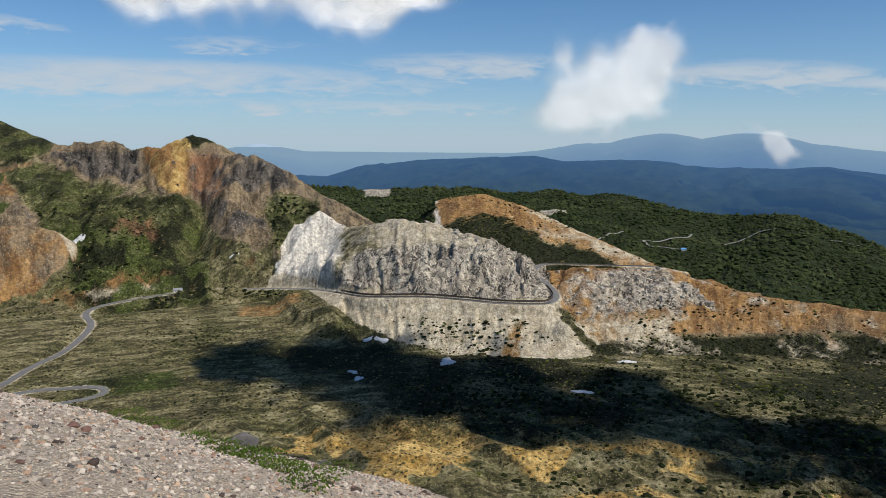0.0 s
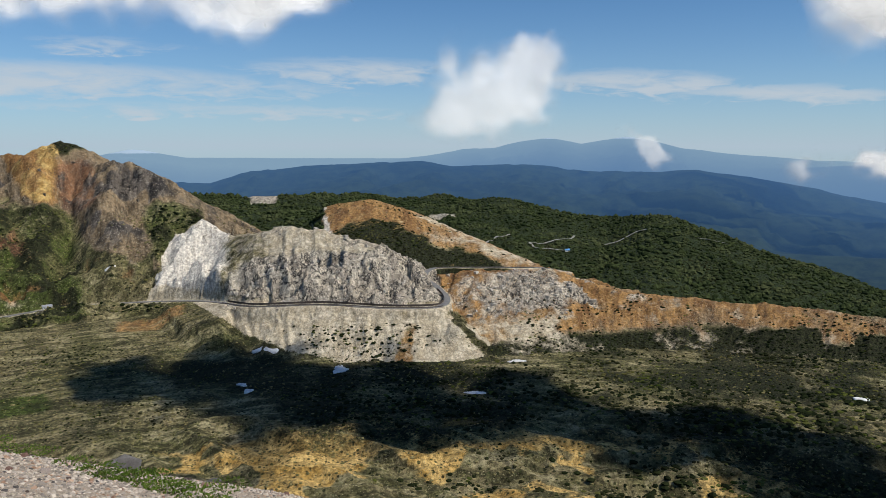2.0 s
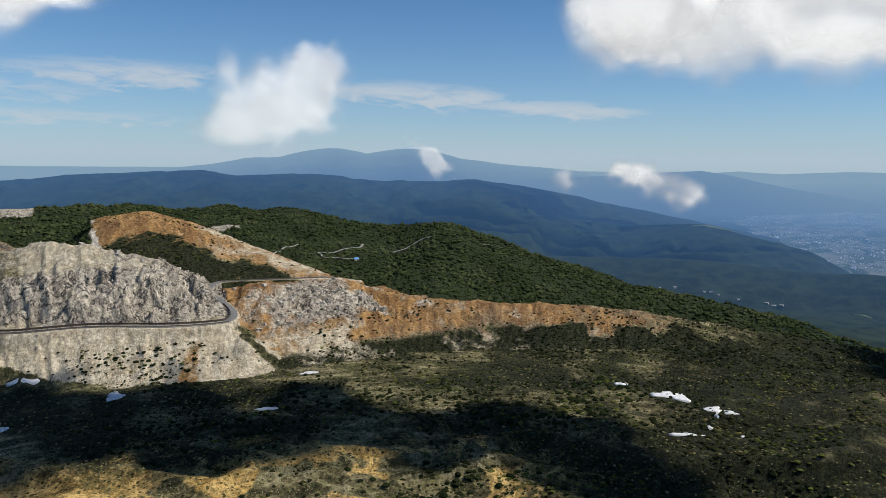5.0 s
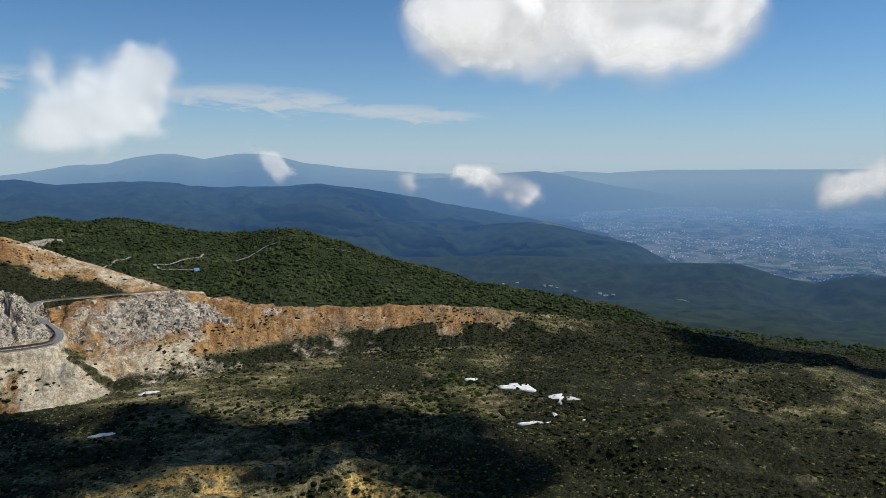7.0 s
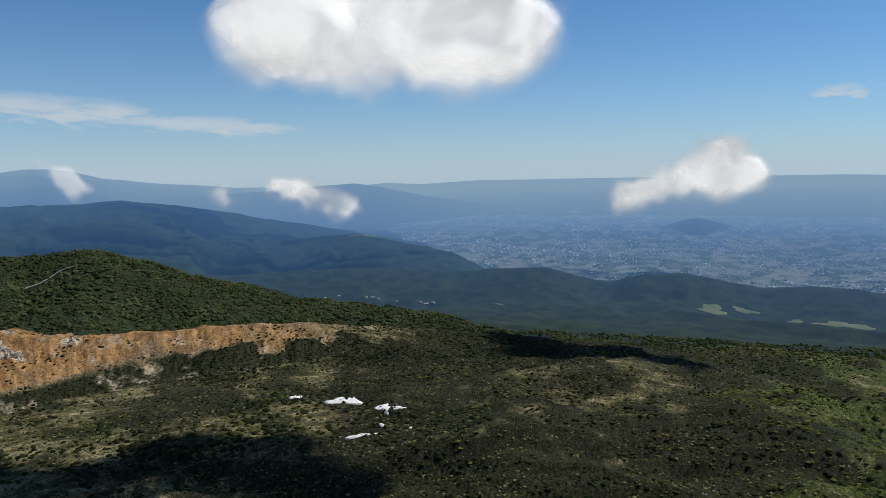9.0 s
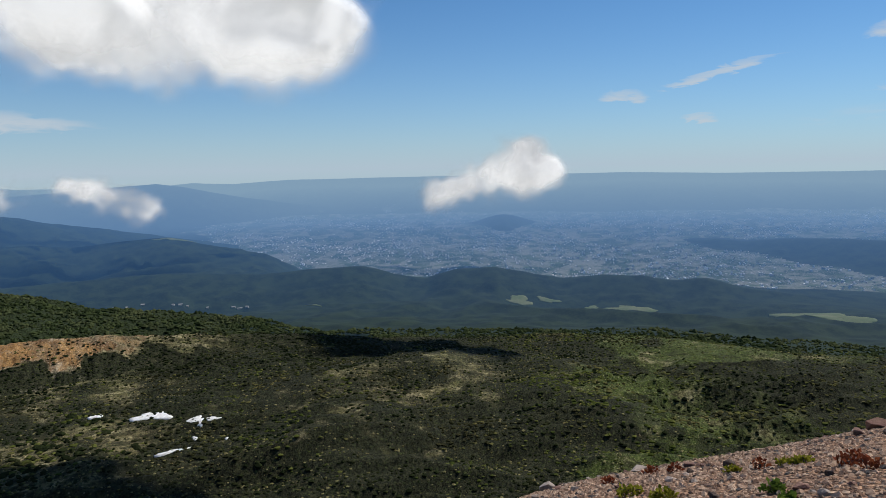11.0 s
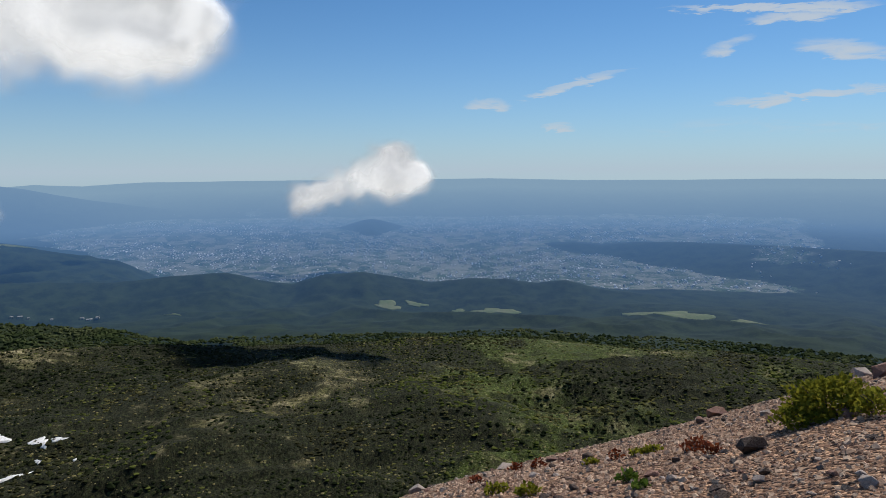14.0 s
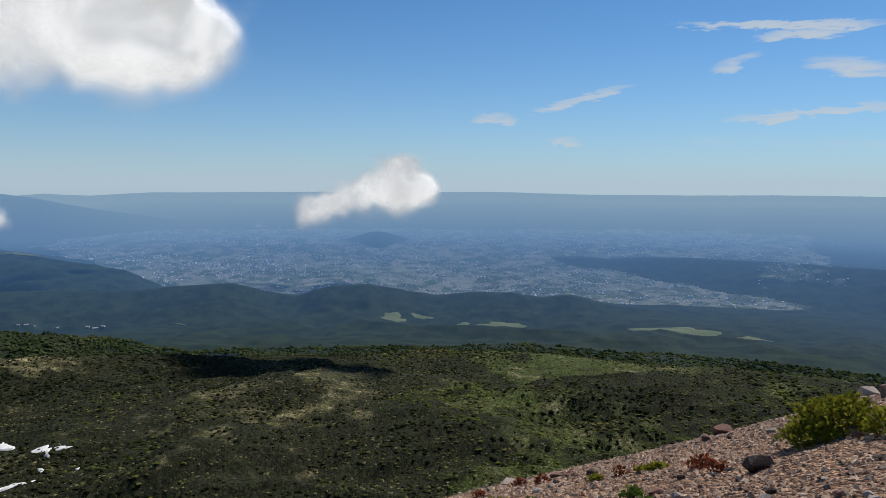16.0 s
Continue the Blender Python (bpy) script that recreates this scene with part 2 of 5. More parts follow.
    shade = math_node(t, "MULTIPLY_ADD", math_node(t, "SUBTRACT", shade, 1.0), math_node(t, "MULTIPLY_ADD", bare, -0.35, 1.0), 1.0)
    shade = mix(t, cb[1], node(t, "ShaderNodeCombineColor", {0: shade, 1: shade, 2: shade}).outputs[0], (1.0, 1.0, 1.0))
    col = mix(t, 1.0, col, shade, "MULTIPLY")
    crags = math_node(t, "MULTIPLY", math_node(t, "MINIMUM", fold_a, 0.12), math_node(t, "MULTIPLY", ca[0], 3.5))
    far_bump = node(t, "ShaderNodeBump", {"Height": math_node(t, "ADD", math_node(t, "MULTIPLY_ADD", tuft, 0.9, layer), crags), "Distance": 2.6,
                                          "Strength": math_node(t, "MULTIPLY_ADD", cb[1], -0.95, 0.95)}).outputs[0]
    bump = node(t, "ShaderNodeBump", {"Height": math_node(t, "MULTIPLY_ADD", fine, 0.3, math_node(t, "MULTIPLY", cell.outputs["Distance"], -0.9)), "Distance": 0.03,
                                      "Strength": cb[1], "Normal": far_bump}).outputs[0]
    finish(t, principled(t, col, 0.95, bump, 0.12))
    return m


HAZE_EMISSION = (0.072, 0.190, 0.43)


def mix_haze_emission(t, shader, colour=HAZE_EMISSION):
    """Haze painted over a distant backdrop as emission, which grows with the distance."""
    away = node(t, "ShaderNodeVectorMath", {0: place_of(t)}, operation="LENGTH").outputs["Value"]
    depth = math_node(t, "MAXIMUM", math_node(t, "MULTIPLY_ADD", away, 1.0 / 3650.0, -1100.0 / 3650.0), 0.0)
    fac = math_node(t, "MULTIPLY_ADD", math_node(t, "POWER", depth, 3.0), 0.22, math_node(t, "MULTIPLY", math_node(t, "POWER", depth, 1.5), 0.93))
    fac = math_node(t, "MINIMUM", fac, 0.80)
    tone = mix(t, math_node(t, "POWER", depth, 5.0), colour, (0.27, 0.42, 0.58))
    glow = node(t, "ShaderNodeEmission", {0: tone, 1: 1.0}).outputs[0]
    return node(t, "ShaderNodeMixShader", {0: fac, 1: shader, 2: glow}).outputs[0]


def lowland_material():
    m, t = material("distant_lowland")
    p = place_of(t)
    big, mid, small = fnoise(t, p, 0.004, 5), fnoise(t, p, 0.02, 6, 0.6), fnoise(t, p, 0.12, 5, 0.65)
    w = node(t, "ShaderNodeSeparateColor", {0: node(t, "ShaderNodeAttribute", name="cover").outputs[0]}).outputs
    wood = mix(t, ramp(t, mid, 0.38, 0.62), (0.009, 0.016, 0.007), (0.021, 0.032, 0.012))
    wood = mix(t, ramp(t, small, 0.45, 0.7, 0.0, 0.4), wood, (0.03, 0.043, 0.018))
    cell = node(t, "ShaderNodeTexVoronoi", {"Vector": p, "Scale": 0.018, "Randomness": 1.0})
    plots = mix(t, ramp(t, node(t, "ShaderNodeSeparateColor", {0: cell.outputs["Color"]}).outputs[0], 0.2, 0.8), (0.025, 0.045, 0.02), (0.15, 0.16, 0.13))
    plots = mix(t, ramp(t, small, 0.5, 0.66, 0.0, 0.7), plots, (0.26, 0.26, 0.25))
    plots = mix(t, ramp(t, mid, 0.5, 0.62, 0.0, 0.8), plots, (0.05, 0.08, 0.035))
    col = mix(t, ramp(t, math_node(t, "MULTIPLY_ADD", mid, 0.5, math_node(t, "SUBTRACT", w[0], 0.25)), 0.4, 0.6), wood, plots)
    col = mix(t, ramp(t, math_node(t, "MULTIPLY_ADD", small, 0.8, math_node(t, "SUBTRACT", w[1], 0.4)), 0.42, 0.5), col, (0.85, 0.87, 0.9))
    # the haze over the land is emission mixed into its material
    finish(t, mix_haze_emission(t, principled(t, col, 0.95, None, 0.1)))
    return m


def plain(name, colour, colour_b=None, scale=3.0, roughness=0.8, depth=0.02, haze_emission=False, random_too=0.0):
    """A worn surface: two tones broken by noise at two scales, with fine relief."""
    m, t = material(name)
    p = node(t, "ShaderNodeTexCoord").outputs["Object"]
    colour_b = colour_b or tuple(c * 0.72 for c in colour)
    a, b = fnoise(t, p, scale, 5, 0.6), fnoise(t, p, scale * 7, 4, 0.7)
    col = mix(t, ramp(t, math_node(t, "MULTIPLY_ADD", b, 0.4, math_node(t, "MULTIPLY", a, 0.6)), 0.35, 0.65), colour, colour_b)
    if random_too:
        g = node(t, "ShaderNodeNewGeometry").outputs["Random Per Island"]
        o = node(t, "ShaderNodeObjectInfo").outputs["Random"]
        r = math_node(t, "FRACT", math_node(t, "ADD", g, o))
        col = mix(t, 1.0, col, node(t, "ShaderNodeCombineColor", {i: math_node(t, "MULTIPLY_ADD", r, random_too, 1 - random_too * 0.6) for i in range(3)}).outputs[0], "MULTIPLY")
    s = principled(t, col, roughness, relief(t, b, depth, 0.7), 0.2)
    # far pieces get painted haze, as emission over their colour
    finish(t, mix_haze_emission(t, s) if haze_emission else s)
    return m


def leaf_material(name, dark, light, warm=(0.2, 0.15, 0.04), through=0.1):
    m, t = material(name)
    r = node(t, "ShaderNodeNewGeometry").outputs["Random Per Island"]
    p = place_of(t)
    col = mix(t, r, dark, light)
    col = mix(t, ramp(t, fnoise(t, p, 0.013, 5), 0.45, 0.68, 0.0, 0.8), col, warm)
    d = node(t, "ShaderNodeBsdfDiffuse", {0: col}).outputs[0]
    tr = node(t, "ShaderNodeBsdfTranslucent", {0: col}).outputs[0]
    finish(t, node(t, "ShaderNodeMixShader", {0: through, 1: d, 2: tr}).outputs[0])
    return m


def cloud_material(name="cloud_vapour", thick=1.0, dense=False):
    """Vapour that thins out to nothing at its rim. Its light and grey shade are painted as emission, brighter where it
    is thick.
    """
    m, t = material(name)
    p = node(t, "ShaderNodeTexCoord").outputs["Object"]
    dens = node(t, "ShaderNodeAttribute", name="vapour").outputs["Fac"]
    n, wisp = fnoise(t, p, 0.0042, 4, 0.5, 0.4), fnoise(t, p, 0.011, 4, 0.5, 0.5)
    d = math_node(t, "ADD", dens, math_node(t, "MULTIPLY_ADD", n, 0.9, -0.45))
    d = math_node(t, "ADD", d, math_node(t, "MULTIPLY_ADD", wisp, 0.45, -0.22))
    alpha = math_node(t, "POWER", math_node(t, "MULTIPLY", ramp(t, d, 0.0, 1.6), ramp(t, dens, 0.0, 1.15)), 1.6)
    alpha = math_node(t, "MULTIPLY", alpha, thick)
    # light and grey shading put into the emission, by density and noise
    painted_light = math_node(t, "MULTIPLY", ramp(t, d, 0.15, 1.3, 0.46, 1.16), ramp(t, fnoise(t, p, 0.0030, 3, 0.5, 0.4), 0.36, 0.60, 0.74, 1.12))
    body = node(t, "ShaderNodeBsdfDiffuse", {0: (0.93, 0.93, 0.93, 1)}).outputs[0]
    glow = node(t, "ShaderNodeEmission", {0: (1.0, 0.99, 0.97, 1), 1: painted_light}).outputs[0]
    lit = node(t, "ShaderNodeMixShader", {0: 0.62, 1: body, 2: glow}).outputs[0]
    clear = node(t, "ShaderNodeBsdfTransparent").outputs[0]
    alpha = ramp(t, d, -0.15, 0.45) if dense else alpha
    finish(t, node(t, "ShaderNodeMixShader", {0: alpha, 1: clear, 2: lit}).outputs[0])
    return m


GROUND, LOWLAND = ground_material(), lowland_material()
ASPHALT = plain("asphalt", (0.13, 0.13, 0.13), (0.19, 0.185, 0.175), 0.15)
CONCRETE = plain("weathered_concrete", (0.34, 0.32, 0.29), (0.2, 0.19, 0.17), 0.3)
STEEL = plain("rusted_steel", (0.10, 0.075, 0.06), (0.05, 0.042, 0.036), 0.6, 0.6)
SNOW = plain("old_snow", (0.82, 0.82, 0.82), (0.55, 0.53, 0.5), 0.25, 0.6, 0.1)
def pebble_material():
    """Mixed loose stones: beige, grey and rust ones, more of the rust ones towards the reddish side of the slope."""
    m, t = material("loose_pebbles")
    p = place_of(t)
    r = node(t, "ShaderNodeNewGeometry").outputs["Random Per Island"]
    again = math_node(t, "FRACT", math_node(t, "MULTIPLY", r, 17.3))
    right = ramp(t, node(t, "ShaderNodeSeparateXYZ", {0: p}).outputs[0], 0.5, 3.0, 0.15, 0.95)
    col = mix(t, again, (0.19, 0.165, 0.14), (0.62, 0.53, 0.43))
    col = mix(t, math_node(t, "LESS_THAN", r, right), col, mix(t, again, (0.22, 0.125, 0.08), (0.60, 0.43, 0.30)))
    col = mix(t, math_node(t, "GREATER_THAN", r, 0.93), col, (0.085, 0.075, 0.07))
    n = fnoise(t, p, 60.0, 4, 0.7)
    col = mix(t, 1.0, col, mix(t, n, (0.7, 0.7, 0.7), (1.25, 1.25, 1.25)), "MULTIPLY")
    finish(t, principled(t, col, 0.9, relief(t, n, 0.004, 0.8), 0.2))
    return m


PEBBLE = pebble_material()
PINE = leaf_material("dwarf_pine_needles", (0.009, 0.013, 0.006), (0.024, 0.031, 0.012), (0.042, 0.039, 0.018))
BROADLEAF = leaf_material("broadleaf_forest", (0.018, 0.027, 0.011), (0.055, 0.07, 0.027), (0.08, 0.09, 0.04))
BAMBOO = leaf_material("bright_shrub_leaves", (0.035, 0.05, 0.010), (0.11, 0.12, 0.03), (0.13, 0.11, 0.045))
TUFT = leaf_material("dry_tuft_leaves", (0.085, 0.082, 0.03), (0.27, 0.235, 0.11), (0.22, 0.18, 0.085))
ALPINE = leaf_material("alpine_shrub_leaves", (0.10, 0.115, 0.012), (0.32, 0.31, 0.035), (0.3, 0.24, 0.04), 0.4)
RED_LEAF = leaf_material("red_alpine_leaves", (0.14, 0.03, 0.02), (0.26, 0.07, 0.03), (0.2, 0.1, 0.04), 0.3)
GREEN_LEAF = leaf_material("fresh_green_leaves", (0.06, 0.11, 0.015), (0.15, 0.22, 0.035), (0.16, 0.18, 0.05), 0.35)
WOOD = plain("grey_twig_bark", (0.12, 0.09, 0.07), None, 30.0)
WHITE_WALL = plain("pale_render", (0.7, 0.69, 0.66), (0.55, 0.54, 0.52), 0.2)
BLUE_ROOF = plain("blue_sheet", (0.10, 0.30, 0.62), (0.16, 0.36, 0.65), 0.3, 0.5)
GREY_ROOF = plain("grey_sheet_roof", (0.3, 0.31, 0.33), None, 0.3, 0.5)
# town and meadow both carry the distance haze as emission
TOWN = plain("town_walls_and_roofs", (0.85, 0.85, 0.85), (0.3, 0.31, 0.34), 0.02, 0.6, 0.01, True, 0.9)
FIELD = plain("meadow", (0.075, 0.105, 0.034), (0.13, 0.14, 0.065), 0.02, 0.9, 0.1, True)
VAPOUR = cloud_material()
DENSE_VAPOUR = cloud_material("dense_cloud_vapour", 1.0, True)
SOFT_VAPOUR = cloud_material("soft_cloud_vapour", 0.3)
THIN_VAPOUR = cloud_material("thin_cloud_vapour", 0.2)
# ---- the lie of the land: heights from ridge lines, slopes and noise ----
def lattice(ix, iy, seed):
    n = (ix.astype(np.int64) * 374761393 + iy.astype(np.int64) * 668265263 + seed * 974711) & 0x7FFFFFFF
    n = ((n ^ (n >> 13)) * 1274126177) & 0x7FFFFFFF
    return ((n ^ (n >> 16)) & 0xFFFF) / 65535.0


def rough(x, y, seed=0):
    """Smooth noise from -1 to 1 with cells of unit size."""
    ix, iy = np.floor(x), np.floor(y)
    u, v = x - ix, y - iy
    u, v = u * u * (3 - 2 * u), v * v * (3 - 2 * v)
    a, b = lattice(ix, iy, seed), lattice(ix + 1, iy, seed)
    c, d = lattice(ix, iy + 1, seed), lattice(ix + 1, iy + 1, seed)
    return 2 * (a + (b - a) * u + (c - a) * v + (a - b - c + d) * u * v) - 1


def fbm(x, y, size, octaves=4, seed=0, gain=0.5):
    total, amp, norm = 0.0, 1.0, 0.0
    for k in range(octaves):
        total = total + amp * rough(x / size + 17.3 * k, y / size - 9.1 * k, seed + k)
        norm, amp, size = norm + amp, amp * gain, size / 2.03
    return total / norm


def blocks(x, y, size, seed):
    """Broken rock: tilted faces, each cell with its own height and lean, from -1 to 1."""
    x, y = x / size, y / size
    ix, iy = np.floor(x), np.floor(y)
    best, out = np.full(x.shape, 1e9), np.zeros(x.shape)
    for dx in (-1, 0, 1):
        for dy in (-1, 0, 1):
            cx, cy = ix + dx, iy + dy
            px, py = x - cx - lattice(cx, cy, seed), y - cy - lattice(cx, cy, seed + 1)
            d = px * px + py * py
            face = 2 * lattice(cx, cy, seed + 2) - 1 + 1.3 * px * (2 * lattice(cx, cy, seed + 3) - 1) + 1.3 * py * (2 * lattice(cx, cy, seed + 4) - 1)
            out, best = np.where(d < best, face, out), np.minimum(d, best)
    return np.clip(out, -1.3, 1.3)


def step(lo, hi, v):
    t = np.clip((v - lo) / (hi - lo), 0, 1)
    return t * t * (3 - 2 * t)


def bump(az, centre, half, soft):
    """1 within half a width of a bearing, fading over soft degrees."""
    return 1 - step(half, half + soft, np.abs(az - centre))


def ridged(v):
    """Noise folded into sharp crests."""
    return np.clip(1 - 4.0 * np.abs(v), -1, 1)


def smooth_max(a, b, k):
    return np.maximum(a, b) + np.maximum(k - np.abs(a - b), 0) ** 2 / (4 * k)


# ridge lines: rows of bearing, distance, height
MOUNTAIN = [(44, 1950, 110), (36, 1900, 70), (31, 1850, 36), (29, 1780, 6), (27.7, 1710, -10), (26, 1680, -13), (24.5, 1640, -7), (22.7, 1600, -18), (20.8, 1565, -17),
            (19.6, 1545, -1), (18.8, 1540, 4), (17.6, 1530, -6), (16.4, 1500, -32), (15, 1455, -29), (14, 1430, -36), (12.4, 1440, -76), (9.8, 1460, -126), (6, 1480, -190)]
BUTTRESS_A = [(24.8, 1640, -12), (24.3, 1540, -66), (23.3, 1410, -165)]
BUTTRESS_B = [(14.6, 1450, -30), (15.6, 1360, -78), (16.4, 1260, -165)]
BUTTRESS_C = [(18.8, 1540, 0), (19.6, 1450, -60), (19.9, 1350, -135)]
SPUR = [(33, 1840, 20), (32, 1700, -60), (31, 1560, -120)]
ORANGE_HILL = [(40, 1360, -112), (34, 1350, -128), (31.5, 1340, -138), (29.6, 1330, -138), (28.4, 1315, -145), (27.5, 1298, -180), (26.7, 1275, -205), (25.9, 1245, -224), (25.0, 1220, -236)]
GREY_HILL = [(9.7, 1235, -117), (8.6, 1220, -136), (7.2, 1185, -140), (6, 1150, -134), (4.2, 1105, -116), (1.1, 1066, -120), (-2, 1040, -132), (-4.6, 1015, -149),
             (-6.2, 980, -172), (-7.3, 945, -196)]
WHITE_SPUR = [(9.7, 1235, -117), (11.0, 1215, -160), (12.8, 1200, -207)]
GREY_FAN = [(6.5, 968, -214), (2, 935, -204), (-3, 915, -203), (-7.5, 912, -203), (-9.2, 900, -213), (-11.4, 886, -231), (-13.8, 866, -252)]
DOME = [(1.6, 1385, -138), (0.6, 1380, -123), (-0.7, 1370, -106), (-2.9, 1350, -96), (-4.7, 1330, -107), (-6.9, 1300, -129), (-8.9, 1275, -150),
        (-11.3, 1240, -160), (-16, 1180, -189), (-19.4, 1110, -203)]
LONG_RIDGE = [(-9.7, 1035, -184), (-10.8, 1030, -174), (-12.8, 1035, -175), (-16.4, 1050, -177), (-18.3, 1045, -188), (-20.4, 1040, -199), (-26, 1035, -203),
              (-30.5, 1035, -207), (-34.7, 1045, -208), (-38.7, 1055, -213), (-42.5, 1065, -221), (-46, 1075, -228), (-51, 1085, -237),
              (-55.4, 1095, -244), (-59.4, 1100, -254), (-63, 1105, -260), (-69, 1115, -268)]
RIM = [(-67, 1120, -270), (-73, 1125, -264), (-81, 1120, -261), (-86, 1100, -261), (-90, 1080, -264), (-98, 1070, -258), (-106, 1080, -256), (-122, 1120, -250)]
SWELL = [(-49, 820, -252), (-57, 860, -236), (-65, 890, -233), (-73, 930, -248)]
FOREST = [(17, 1960, -100), (12, 1960, -107), (6.4, 1950, -127), (0, 1930, -126), (-8.8, 1900, -124), (-11, 1870, -131), (-14.1, 1830, -132), (-16.2, 1820, -150),
          (-19, 1790, -162), (-21.4, 1770, -170), (-24.5, 1740, -159), (-26, 1740, -164), (-28, 1730, -182), (-31.5, 1710, -210), (-36, 1690, -244),
          (-40.6, 1670, -279), (-45, 1640, -299), (-51, 1590, -316), (-55.4, 1540, -335), (-62, 1500, -362)]
# far ranges, drawn in to a shorter distance than in nature
DARK_RANGE = [(40, 3300, -75), (15, 3300, -104), (12.4, 3300, -142), (9, 3300, -156), (5.9, 3300, -105), (2, 3300, -85), (-3.3, 3300, -73), (-6.8, 3300, -64),
              (-9.4, 3300, -88), (-14.9, 3300, -78), (-20.8, 3300, -107), (-27.5, 3300, -98), (-31, 3350, -122), (-36, 3400, -176), (-42, 3450, -246), (-49, 3500, -330)]
PALE_RANGE = [(-28, 4450, -150), (-33.6, 4450, -120), (-38, 4450, -98), (-42.4, 4450, -71), (-44.5, 4450, -62), (-46.7, 4450, -88), (-48.5, 4450, -119), (-50.9, 4450, -156),
              (-55.5, 4450, -211), (-58, 4450, -250), (-60, 4450, -328)]
MID_RANGE = [(2, 3000, -350), (-8, 3000, -310), (-14, 3000, -276), (-21, 3000, -250), (-27, 3000, -266), (-33, 3000, -240), (-39, 3000, -262), (-45, 2960, -246),
             (-49, 2880, -285), (-52, 2850, -311), (-54.2, 2850, -365), (-56, 2850, -446)]
BLUE_RANGE = [(-1, 4700, -110), (-3.3, 4700, -94), (-6.8, 4700, -66), (-10.2, 4700, -19), (-12.7, 4700, -7), (-14.8, 4700, 34), (-16.8, 4700, 52), (-19.2, 4700, 18),
              (-22.6, 4700, 62), (-24.5, 4700, 36), (-26.6, 4700, -11), (-31, 4700, -49), (-36, 4700, -82)]
SNOW_RANGE = [(17, 4880, -72), (15.6, 4880, -45), (14.4, 4880, -22), (13.6, 4880, -26), (12.6, 4880, -44), (11, 4880, -70)]
HORIZON = [(60, 4900, -70), (20, 4900, -72), (10, 4900, -76), (0, 4900, -80), (-45, 4900, -86), (-47, 4900, -70), (-50, 4900, -82), (-54, 4900, -63), (-74, 4900, -57),
           (-80, 4900, -55), (-86, 4900, -67), (-94, 4900, -69), (-100, 4900, -62), (-108, 4900, -65), (-130, 4900, -66)]
FOOTHILLS = [(-30, 2450, -330), (-44.7, 2450, -318), (-51.7, 2450, -338), (-55.5, 2450, -325), (-59.5, 2450, -327), (-62.8, 2450, -360), (-64.5, 2450, -371),
             (-66.7, 2450, -344), (-69.8, 2450, -337), (-72.4, 2450, -358), (-75.1, 2450, -377), (-78.2, 2450, -361), (-81.4, 2450, -365), (-83.6, 2450, -379),
             (-85.8, 2450, -367), (-88.4, 2450, -396), (-92.2, 2450, -414)]
TOWN_HILL = [(-69.3, 3950, -276), (-70.0, 3950, -262), (-70.6, 3950, -257), (-71.2, 3950, -262), (-72.0, 3950, -277)]
SIDE_HILLS = [(-84, 3500, -352), (-86.5, 3450, -337), (-88.5, 3420, -344), (-91, 3400, -330), (-95, 3350, -320), (-101, 3250, -314), (-108, 3100, -306), (-120, 3000, -296)]

NEAR_AZ = [-180, -150, -125, -108, -105.8, -102.3, -98.6, -94.6, -90.4, -86, -81.6, -77, -72.4, -60, -35, -10, 3.9, 8.5, 13, 17.3, 21.4, 25.3, 28.9, 32.3, 50, 90, 140, 180]
NEAR_DIP = [2, 6, 10, 13.2, 14.7, 16.1, 17.55, 19.0, 20.4, 21.6, 22.65, 23.6, 25.1, 29, 34, 30, 26.1, 25.1, 23.7, 22.6, 21.2, 19.7, 18.1, 16.9, 10, -2, -2, 2]
LOW_R = [0, 1000, 1300, 1500, 1700, 2200, 2700, 3200, 3800, 4400, 4950]
LOW_DIP = [60, 22, 14.6, 13.3, 12.2, 10.5, 8.7, 6.7, 4.75, 3.3, 2.2]


def crest(x, y, r, rows, front, back, w):
    """The height of a ridge's flanks: slopes front (towards the eye) and back, and a crest rounded over w metres."""
    h = np.full(x.shape, -1e4)
    pts = [bearing(*row) for row in rows]
    for p, q in zip(pts, pts[1:]):
        ex, ey = q.x - p.x, q.y - p.y
        t = np.clip(((x - p.x) * ex + (y - p.y) * ey) / (ex * ex + ey * ey), 0, 1)
        cx, cy = p.x + t * ex, p.y + t * ey
        d = np.hypot(x - cx, y - cy)
        side = step(-25, 25, r - np.hypot(cx, cy))
        slope = front + (back - front) * side
        h = np.maximum(h, p.z + t * (q.z - p.z) - slope * (np.sqrt(d * d + w * w) - w))
    return h


# the road: rows of bearing, distance, height
ROAD = [(35, 800, -252), (32.2, 850, -251), (30.1, 905, -250), (28.3, 945, -249.5), (26.9, 1000, -246), (26.3, 1045, -242), (26.6, 1100, -240), (25.8, 1135, -238),
        (23.5, 1155, -236), (20.1, 1165, -232), (15.2, 1140, -227), (10, 1060, -216), (6.5, 960, -206), (4, 940, -203), (1.1, 933, -202), (-2, 918, -202.5),
        (-4.4, 907, -203), (-7.4, 905, -202.5), (-8.6, 915, -202), (-9.0, 945, -199), (-8.1, 1000, -193), (-7.2, 1050, -190), (-7.9, 1120, -188.5),
        (-10.5, 1140, -190), (-13.5, 1150, -191), (-16.4, 1160, -192), (-18.5, 1200, -204)]
HAIRPIN = [(33, 815, -251), (30, 815, -251), (28.3, 812, -252), (26.7, 806, -252), (25.9, 798, -252.5), (25.7, 788, -253), (26.1, 778, -253), (27.0, 772, -253), (28.2, 770, -253), (30, 765, -253)]


